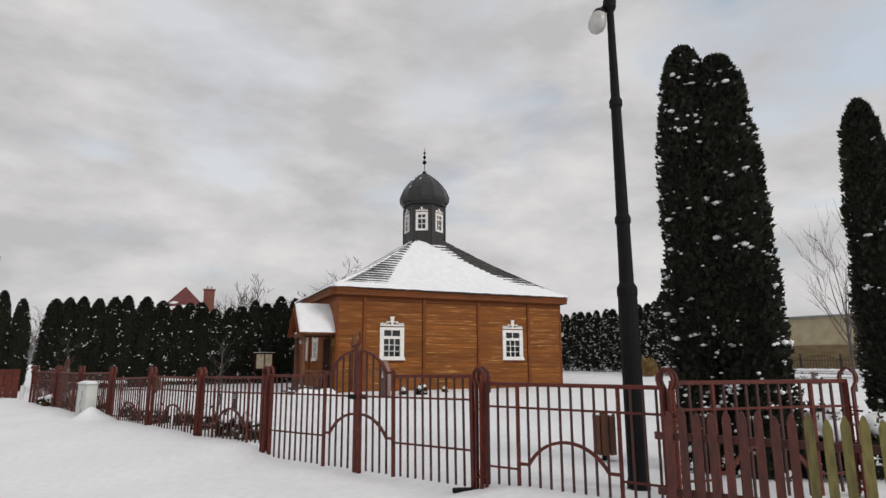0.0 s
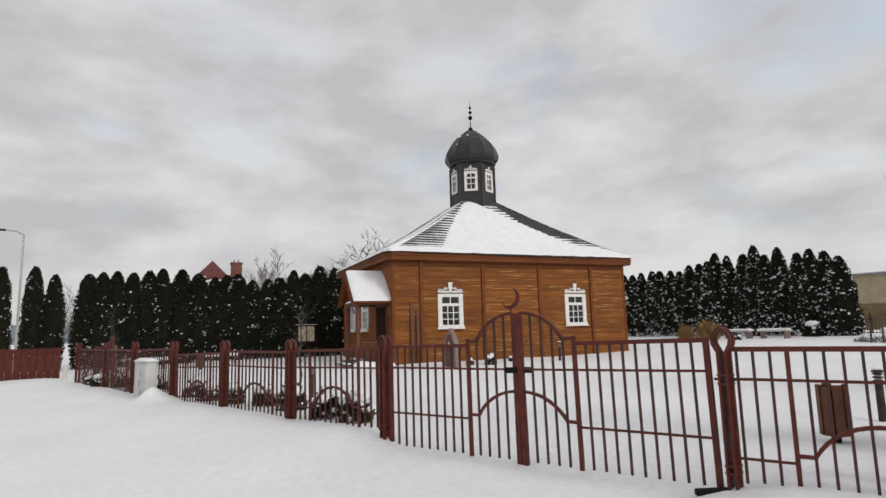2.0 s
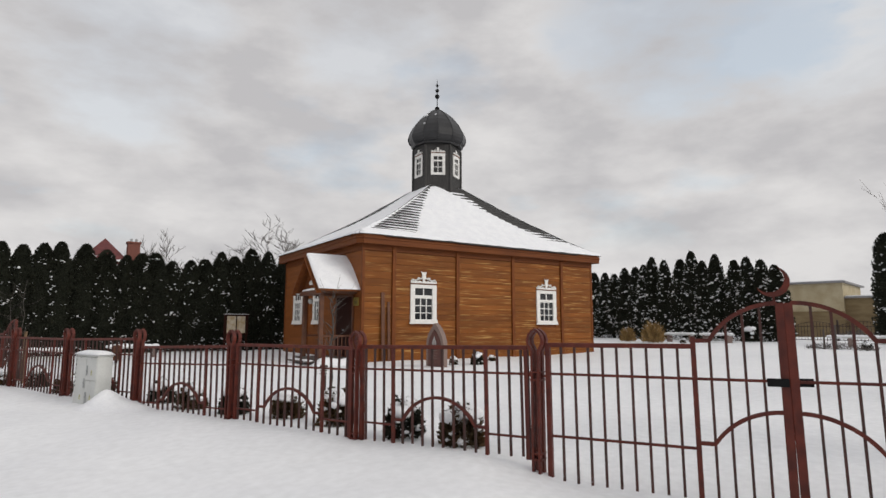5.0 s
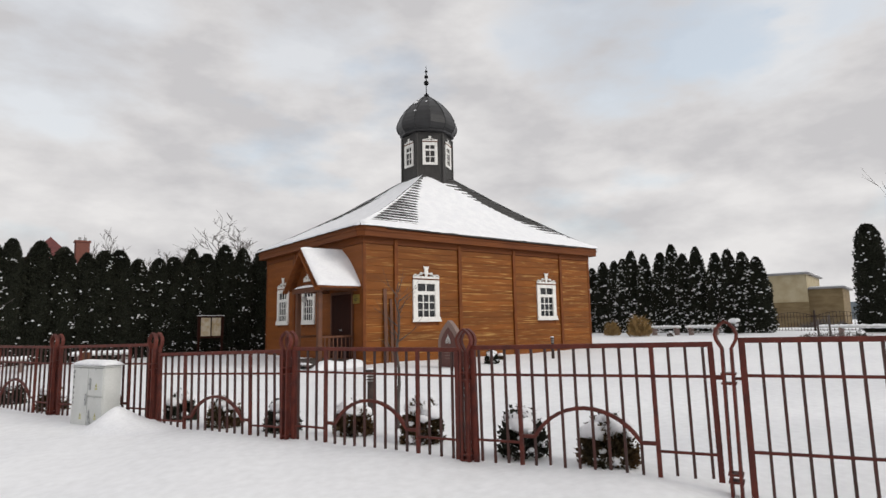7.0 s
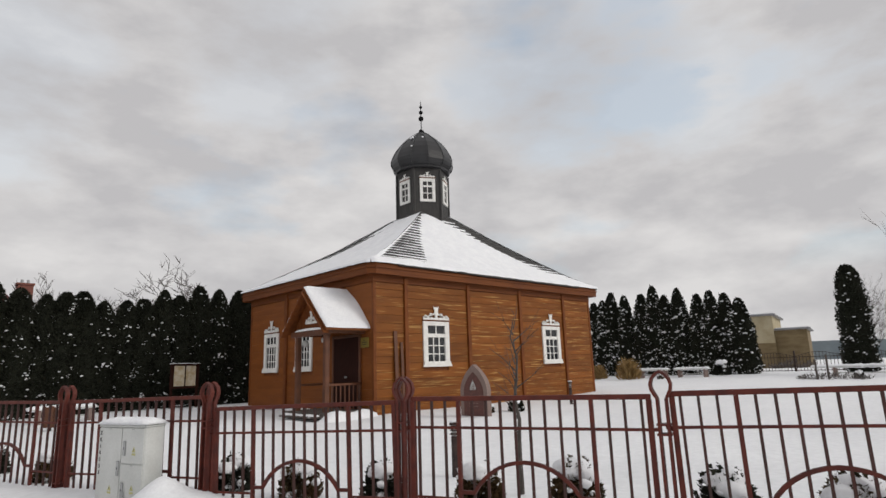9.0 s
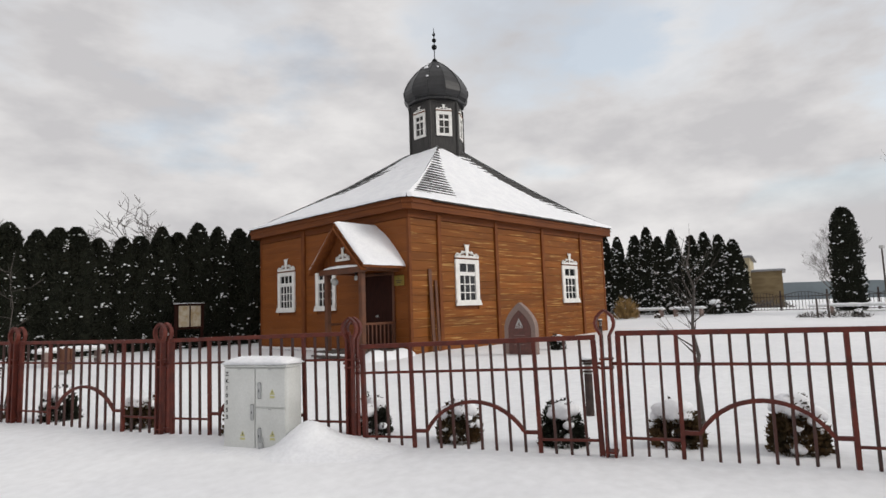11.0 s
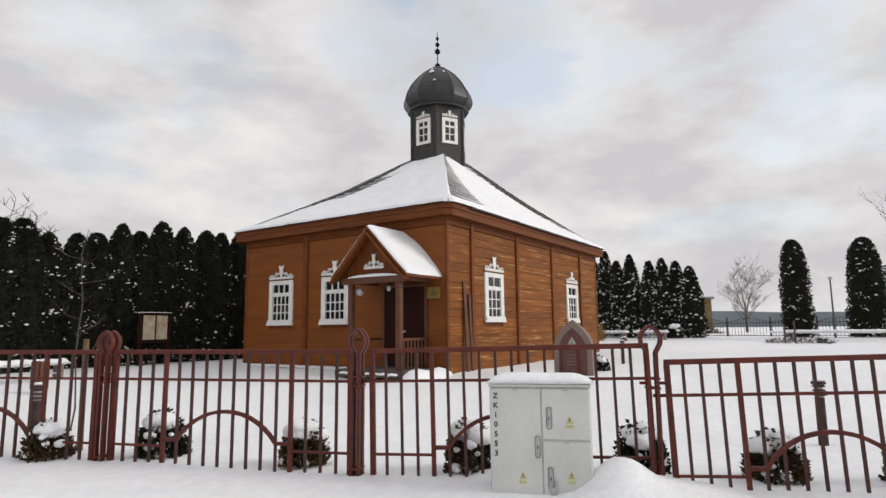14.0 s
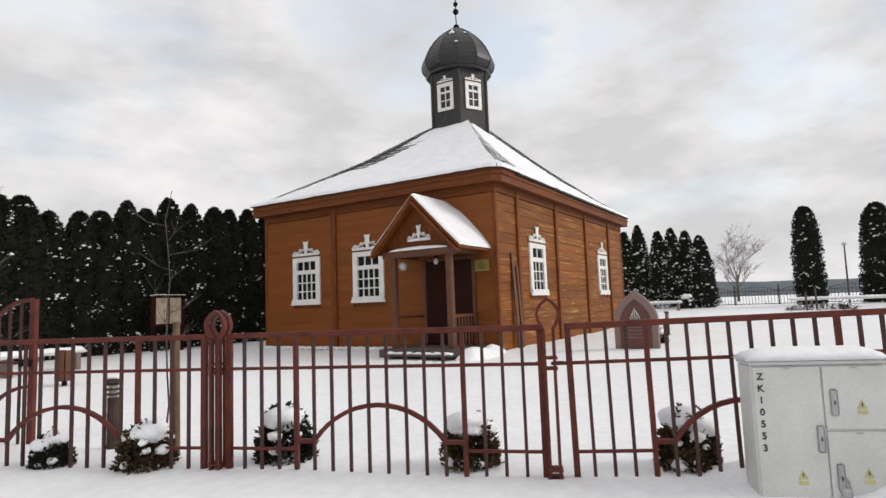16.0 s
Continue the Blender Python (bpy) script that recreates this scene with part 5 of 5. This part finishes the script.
for x, y, h, seed, girth, staked in ((1.42, 15.1, 2.0, 21, 0.032, False), (-2.96, 23.64, 2.5, 22, 0.010, True), (-3.35, 26.6, 2.6, 23, 0.009, True)):
    g = ground_z(x, y)
    rng2 = random.Random(seed)
    ob = thing("sapling", (x, y, g), "thin leafless sapling tied to a wooden stake" if staked else "knobbly bare sapling with upright twigs standing in the snow", "tree", "saplings in the yard")
    b = bmesh.new()
    n = 9
    pts = [(0.03 * math.sin(k * 1.9 + seed), 0.03 * math.cos(k * 2.3), -0.1 + (h + 0.1) * k / n) for k in range(n + 1)]
    tube(pts, [girth * (1 - 0.9 * k / n) + 0.002 for k in range(n + 1)], 6, b)
    for k in range(9 if staked else 16):
        z, a = h * (0.42 + (0.055 if staked else 0.034) * k), rng2.uniform(0, 6.28)
        l = rng2.uniform(0.15, 0.5) * (1.2 - 0.5 * k / 16)
        up = 0.10 if staked else 0.30
        tip = (l * math.cos(a), l * math.sin(a), z + up + 0.1)
        tube([(0.01, 0.01, z), (0.55 * l * math.cos(a), 0.55 * l * math.sin(a), z + up * 0.5), tip], [girth * 0.35, 0.0028, 0.0014], 4, b)
        for q in range(2):
            e = a + rng2.uniform(-0.9, 0.9)
            tube([(0.55 * l * math.cos(a), 0.55 * l * math.sin(a), z + up * 0.5), (0.55 * l * math.cos(a) + 0.16 * math.cos(e), 0.55 * l * math.sin(a) + 0.16 * math.sin(e), z + up * 0.5 + 0.12)], [0.003, 0.0015], 4, b)
    tagged(part("stem", b, BARK, ob), kind="stuff")
    if staked:
        part("stake", tube([(0.10, 0, -0.1), (0.09, 0.0, 1.24)], [0.035, 0.032], 8), STAKE, ob, "pale round wooden stake")
for x, y, s, seed in ((27.6, 30.6, 0.8, 1), (26.9, 28.2, 1.1, 2)):
    rng2 = random.Random(seed)
    verts, faces = [], []
    for _ in range(1300):
        a, q, e = rng2.uniform(0, 6.28), rng2.random() ** 0.6, math.asin(rng2.random())
        p = Vector((0.55 * q * math.cos(a) * math.cos(e), 0.55 * q * math.sin(a) * math.cos(e), 1.0 * q * math.sin(e)))
        spray(rng2, p, Vector((math.cos(a) * 0.7, math.sin(a) * 0.7, 0.9)), rng2.uniform(0.12, 0.4), verts, faces, 0.09)
    ob = thing("dry_shrub", (x, y, ground_z(x, y)), "dry straw-yellow shrub standing in the snow", "shrub", "dry shrubs")
    o = tagged(new("foliage", mesh_py(verts, faces, (DRY,))), kind="stuff")
    o.parent, o.scale = ob, (s, s, s)



def dry_brush(name, x, y, z, turn, length, deep, tall, count, seed, label, wide=0.08):
    """A loose strip of dead stalks lying and standing in the snow."""
    rng_ = random.Random(seed)
    verts, faces = [], []
    for _ in range(count):
        u, v = rng_.uniform(-1, 1), rng_.uniform(-1, 1)
        p = Vector((u * length / 2, v * deep / 2, rng_.random() ** 1.5 * tall * 0.6 * (1 - 0.6 * u * u)))
        d = Vector((rng_.uniform(-1, 1), rng_.uniform(-1, 1), rng_.uniform(0.1, 1.3)))
        spray(rng_, p, d, tall * rng_.uniform(0.25, 0.6), verts, faces, wide)
    ob_ = thing(name, (x, y, z), label, "dry plants", "", turn)
    tagged(part_py("stalk", mesh_py(verts, faces, (TWIG,)), ob_), kind="stuff")
    return ob_


def part_py(name, me, parent):
    o_ = new(name, me)
    o_.parent = parent
    return o_


dry_brush("dead_brush", 25.9, 18.0, ground_z(25.9, 18.0) - 0.02, 80, 2.9, 0.6, 0.40, 620, 41, "strip of dead grey-brown brush poking out of the snow")
dry_brush("brush_heap", 50.5, 26.7, 0.75, 100, 3.2, 2.0, 1.3, 500, 42, "heap of dead brown brush before the storage building", 0.05)

for x, y, h in ((25.75, 18.55, 0.85), (25.9, 18.15, 1.05)):
    ob = thing("wooden_stake", (x, y, ground_z(x, y)), "short grey wooden stake standing in the dead brush", "stake", "stakes in the yard")
    part("stake_body", tube([(0, 0, -0.1), (0.02, 0.01, h)], [0.045, 0.04], 8), GREYWOOD, ob)
for i, (x, y, s) in enumerate(((8.35, 5.05, 1.9), (9.0, 4.75, 1.6), (9.7, 4.45, 1.7))):
    shrub(i + 1, x, y, s, "dark twiggy shrub with clumps of snow behind the fence", "shrubs behind the picket fence")

# ---- yard furniture ----
lp = thing("lamp_post", (5.455, 5.53, 0.33), "tall black tapered iron lamp post with a white globe", "street lamp")
part("pole", lathe([(0.135, -0.1), (0.135, 0.12), (0.12, 0.18), (0.118, 2.3), (0.125, 2.33), (0.125, 2.42), (0.09, 2.48), (0.084, 3.22), (0.1, 3.25), (0.1, 3.31), (0.078, 3.36), (0.066, 4.8), (0.085, 4.83), (0.085, 4.9), (0.06, 4.95), (0.047, 6.2), (0.08, 6.26), (0.09, 6.36), (0.06, 6.46), (0.02, 6.5)], 14), BLACK, lp)
part("base_plate", box(-0.18, -0.18, -0.1, 0.18, 0.18, 0.03, 0.01), BLACK, lp)
part("arm", tube([(0, 0, 6.28), (-0.06, 0.03, 6.3), (-0.12, 0.06, 6.22)], 0.03, 6), BLACK, lp)
gb = lathe([(0.03, 0.13), (0.09, 0.1), (0.115, 0.02), (0.12, -0.05), (0.105, -0.12), (0.06, -0.17), (0.01, -0.185)], 16)
part("globe", gb, GLOBE, lp, "white glass globe", pose(-0.15, 0.08, 6.08, 14, 12, 0), True)
part("globe_cap", lathe([(0.095, 0), (0.08, 0.06), (0.03, 0.1)], 12), BLACK, lp, "", pose(-0.135, 0.07, 6.16, 14, 12, 0))
sl = thing("street_lamp", (-14, 61, -0.2), "distant grey street lamp with a short arm", "street lamp")
part("pole", lathe([(0.12, -0.2), (0.10, 3.0), (0.07, 11.0)], 8), STEEL, sl)
part("arm", tube([(0, 0, 10.9), (-0.5, -0.1, 11.2), (-1.3, -0.2, 11.3)], 0.045, 6), STEEL, sl)
part("lamp_head", box(-1.9, -0.35, 11.2, -1.2, -0.08, 11.35, 0.04), BLACK, sl)
fl = thing("lamp_post", (31.5, 16.6, ground_z(31.5, 16.6)), "slender grey far lamp post with a box head", "street lamp")
part("pole", lathe([(0.055, -0.1), (0.045, 1.5), (0.035, 3.1)], 8), GREYWOOD, fl)
part("lamp_head", box(-0.22, -0.1, 3.1, 0.22, 0.1, 3.25, 0.03), GLOBE, fl)


def bin_thing(x, y, turn):
    ob = thing("waste_bin", (x, y, ground_z(x, y)), "brown wooden slatted waste bin on a post", "bin", "waste bins", turn)
    part("post", lathe([(0.05, -0.1), (0.05, 0.35)], 8), BLACK, ob)
    part("liner", lathe([(0.115, 0.16), (0.12, 0.62)], 12), BLACK, ob)
    for k in range(8):
        a = 2 * math.pi * k / 8
        part("slat", box(-0.052, -0.02, 0.1, 0.052, 0.02, 0.66 + 0.03 * (k % 2), 0.008), BEAM, ob, "", pose(0.145 * math.cos(a), 0.145 * math.sin(a), 0, 0, 0, 45 * k + 90))
    return ob


bin_thing(6.45, 7.33, 10)
bin_thing(-0.3, 31.0, 40)


def bollard(x, y):
    ob = thing("bollard_light", (x, y, ground_z(x, y)), "dark iron bollard light with louvred head and snow cap", "bollard light", "bollard lights")
    part("post", lathe([(0.055, -0.1), (0.052, 0.52)], 10), RUST, ob)
    part("lens", lathe([(0.045, 0.52), (0.045, 0.67)], 10), GLOBE, ob)
    for z in (0.54, 0.59, 0.64):
        part("louvre", lathe([(0.076, z), (0.055, z + 0.022)], 12), RUST, ob)
    part("cap", lathe([(0.08, 0.67), (0.07, 0.70), (0.03, 0.72)], 12), RUST, ob)
    bb = bmesh.new()
    blob((0, 0, 0.715), 0.07, 2, bb, 0.35, 2)
    part("snow_cap", bb, SNOW_CAP, ob, smooth=True)
    return ob


for x, y in ((1.95, 16.7), (-2.95, 24.55), (8.44, 7.99), (12.6, 22.2)):
    bollard(x, y)

mon = thing("memorial_stone", (7.8, 21.98, ground_z(7.87, 21.9) - 0.05), "grey stone memorial with a pointed arch and brown panel", "monument", "", -90)


def ogive(w, z0, zs, zt, n=8):
    """A pointed arch: half width w, foot z0, springing zs, tip zt."""
    side_ = [(w, z0), (w, zs)] + [(w * (1 - (k / n) ** 1.9), zs + (zt - zs) * (k / n) ** 0.95) for k in range(1, n)]
    return side_ + [(0, zt)] + [(-x, z) for x, z in side_[::-1]]


part("surround", slab(ogive(0.50, 0, 0.72, 1.42), 0, 0.15), GRANITE, mon)
part("panel", slab(ogive(0.36, 0.06, 0.68, 1.22), -0.012, 0.0), REDSTONE, mon, "red-brown stone panel")
for k in (-2, -1, 0, 1, 2):
    top = 1.0 - 0.05 * abs(k)
    part("window_relief", tube([(k * 0.05, -0.018, 0.74), (k * 0.05, -0.018, top - 0.1), (k * 0.025, -0.018, top)], 0.010, 5), GREY, mon)
for z in (0.55, 0.47, 0.39, 0.31):
    part("lettering_bar", box(-0.17, -0.016, z, 0.17, -0.012, z + 0.014), GRANITE, mon)

nb = thing("notice_board", (5.2, 36.0, ground_z(5.2, 36) - 0.08), "brown wooden notice board with lit paper sheets and a snowy top", "notice board", "", 2)
part("case", box(-0.58, 0.0, 0.86, 0.58, 0.12, 1.84, 0.015), DOOR, nb)
part("sheet", box(-0.45, -0.012, 0.96, -0.03, -0.002, 1.78), PAPER, nb, "whitish printed sheet")
part("sheet", box(0.03, -0.012, 0.96, 0.43, -0.002, 1.78), PAPER, nb, "tan printed sheet")
part("roof", box(-0.60, -0.10, 1.84, 0.60, 0.2, 1.87, 0.01), DOOR, nb)
bb = bmesh.new()
for k in range(11):
    blob((-0.52 + 0.105 * k, 0.03, 1.865), 0.10, k, bb, 0.28, 2)
part("snow", bb, SNOW_CAP, nb, smooth=True)
for x in (-0.52, 0.52):
    part("leg", box(x - 0.04, 0.02, -0.1, x + 0.04, 0.10, 0.87), DOOR, nb)


def bench(x, y, turn, length, label, group):
    ob = thing("bench", (x, y, ground_z(x, y)), label, "bench", group, turn)
    for k in range(3):
        part("seat_plank", box(-length / 2, -0.2 + 0.14 * k, 0.42, length / 2, -0.08 + 0.14 * k, 0.46, 0.006), GREY, ob)
    part("foot_rail", box(-length * 0.4, -0.03, 0.16, length * 0.4, 0.03, 0.2), GREY, ob)
    for s in (-1, 1):
        part("leg", box(s * length * 0.38 - 0.05, -0.2, -0.1, s * length * 0.38 + 0.05, 0.22, 0.42, 0.01), GRANITE, ob)
    bb = bmesh.new()
    n = int(length / 0.2)
    for k in range(n):
        blob((-length / 2 + 0.1 + 0.2 * k, 0.01, 0.47), 0.22, k, bb, 0.42, 2)
    tagged(part("snow", bb, SNOW_CAP, ob, "thick snow on the seat", smooth=True), kind="stuff")
    return ob


for x, y, l in ((28.6, 27.6, 1.9), (28.8, 25.4, 1.9), (27.8, 15.6, 7.2)):
    bench(x, y, -90, l, "pale wooden bench under thick snow in front of the far hedge", "snowy benches")
bench(-2.6, 33.6, 0, 1.9, "pale wooden bench under thick snow before the hedge", "snowy benches")
bench(0.6, 33.9, 0, 1.9, "pale wooden bench under thick snow before the hedge", "snowy benches")

# far iron fence behind the yard
first = None
for k in range(11):
    y = 27.5 - 2.5 * k
    if first is None:
        first = thing("iron_railing", (36.5, y, 0.8), "low black iron fence panel at the yard's far side", "fence", "far iron fence", -90)
        for z in (0.25, 1.05):
            part("rail", box(0, -0.015, z, 2.5, 0.015, z + 0.035), RUST, first)
        part("arch", tube([(2.5 * q / 10, 0, 1.08 + 0.28 * math.sin(math.pi * q / 10)) for q in range(11)], 0.015, 5), RUST, first)
        for q in range(14):
            part("upright_bar", bar(0.09 + q * 0.18, 0.05, 1.15 + 0.2 * math.sin(math.pi * (0.09 + q * 0.18) / 2.5), 0.022), RUST, first)
        part("post", bar(0, -0.3, 1.45, 0.08), RUST, first)
    else:
        copy_thing(first, pose(36.5, y, 0.8, 0, 0, -90))

# ---- buildings beyond ----
house = thing("house", (0.9, 60.5, 0), "house behind the hedge with a red hipped roof and brick chimney", "house")
part("wall", box(-3.0, 0.4, -0.5, 3.0, 12, 5.4), PLASTER, house)
b = bmesh.new()
v = [b.verts.new(p) for p in ((-3.4, -0.2, 5.3), (3.4, -0.2, 5.3), (3.4, 12.6, 5.3), (-3.4, 12.6, 5.3), (0, 3.0, 9.2), (0, 9.6, 9.2))]
for q in ((0, 1, 4), (1, 2, 5, 4), (2, 3, 5), (3, 0, 4, 5), (3, 2, 1, 0)):
    b.faces.new([v[i] for i in q])
roof = part("roof", b, ROOF_RED, house, "red tiled hipped roof")
bb = bmesh.new()
for k in range(110):
    u = random.uniform(-1, 1)
    w = random.random() ** 1.3 * 0.6
    if abs(u) < 1 - w:
        blob((u * 3.3, -0.2 + 3.2 * w, 5.35 + 3.6 * w), 0.4, k, bb, 0.3, 1)
part("snow", bb, SNOW_CAP, roof, "patches of snow", smooth=True)
ch = part("chimney", box(1.75, 3.2, 5.6, 2.75, 4.2, 8.95, 0.03), BRICK, house, "brick chimney")
part("chimney_cap", box(1.68, 3.13, 8.95, 2.82, 4.27, 9.1), BRICK, ch)
for x in (2.05, 2.45):
    part("flue", lathe([(0.1, 9.1), (0.1, 9.4)], 8), STEEL, ch, "", pose(x, 3.7, 0))
for x in (-1.5, 1.5):
    w = part("window", box(x - 0.6, 0.36, 2.6, x + 0.6, 0.42, 4.0), WHITE, house)
    part("pane", box(x - 0.5, 0.33, 2.7, x + 0.5, 0.358, 3.9), GLASS, w)

shed = thing("storage_building", (52.0, 25.85, 0), "long low beige building with a flat snowy roof", "building", "", 13)
shed.scale = (0.93, 0.93, 0.95)
part("main_wall", box(0, 2.6, -0.5, 9, 24, 5.75), SHED, shed)
part("annex_wall", box(0.4, 0, -0.5, 7, 2.6, 4.4), OCHRE, shed)
part("plinth_band", box(-0.08, 2.55, -0.5, 0, 24, 3.3), OCHRE, shed, "ochre, slightly proud lower wall band")
part("roof", box(-0.3, 2.3, 5.75, 9.3, 24.3, 5.91, 0.02), SHED_ROOF, shed)
part("roof", box(0.1, -0.3, 4.4, 7.3, 2.59, 4.55, 0.02), SHED_ROOF, shed)
part("roof_snow", box(-0.2, 2.4, 5.914, 9.2, 24.2, 5.99, 0.03), SNOW_CAP, shed)
part("roof_snow", box(0.2, -0.2, 4.554, 7.2, 2.5, 4.63, 0.03), SNOW_CAP, shed)

# siding, row by row, with the windows left free
rows_rng = random.Random(17)
ROW_Z = [MZ + 0.12]
while ROW_Z[-1] < 4.46:
    ROW_Z.append(min(4.5, round(ROW_Z[-1] + rows_rng.choice((0.20, 0.23, 0.26, 0.29)), 2)))
edges = [MX0 + 0.06] + [v for x in PIL for v in (x - 0.075, x + 0.075)] + [MX1 - 0.05]
bays = list(zip(edges[::2], edges[1::2]))
base_x = part("sill_beam", box(MX0 - 0.03, MY0 - 0.06, MZ, MX1 + 0.03, MY0, MZ + 0.12, 0.012), TRIM, mosque)
part("plinth", box(MX0 - 0.2, 27.6, 0.25, MX0 - 0.061, MY1, 0.60, 0.02), GRANITE, mosque, "dark stone plinth")
b = bmesh.new()
for k in range(22):
    blob((MX0 - 0.14, 27.75 + 0.25 * k, 0.60), 0.15, k, b, 0.35, 2)
tagged(part("plinth_snow", b, SNOW_CAP, mosque, smooth=True), kind="stuff")
base_y = part("sill_beam", box(MX0 - 0.06, MY0, MZ, MX0, MY1, MZ + 0.12, 0.012), TRIM, mosque)
side_siding = bpy.data.objects["side_wall"]
front_siding = bpy.data.objects["front_wall"]


def siding(bays_, centres, put):
    for z, z_next in zip(ROW_Z, ROW_Z[1:]):
        hgt = z_next - z
        if hgt < 0.04:
            continue
        for a, c in bays_:
            cuts = [(w - WW / 2 + 0.02, w + WW / 2 - 0.02) for w in centres if a < w < c and z < WZ1 - 0.06 and z + hgt > WZ0 + 0.02]
            pieces, u = [], a
            for p, q in cuts:
                pieces.append((u, p)); u = q
            pieces.append((u, c))
            for p, q in pieces:
                if q - p > 0.03:
                    put(p, q, z, hgt)


siding(bays, SIDE_WIN, lambda p, q, z, h: board(q - p, h, (p, MY0, z), 0, side_siding, BOARD))
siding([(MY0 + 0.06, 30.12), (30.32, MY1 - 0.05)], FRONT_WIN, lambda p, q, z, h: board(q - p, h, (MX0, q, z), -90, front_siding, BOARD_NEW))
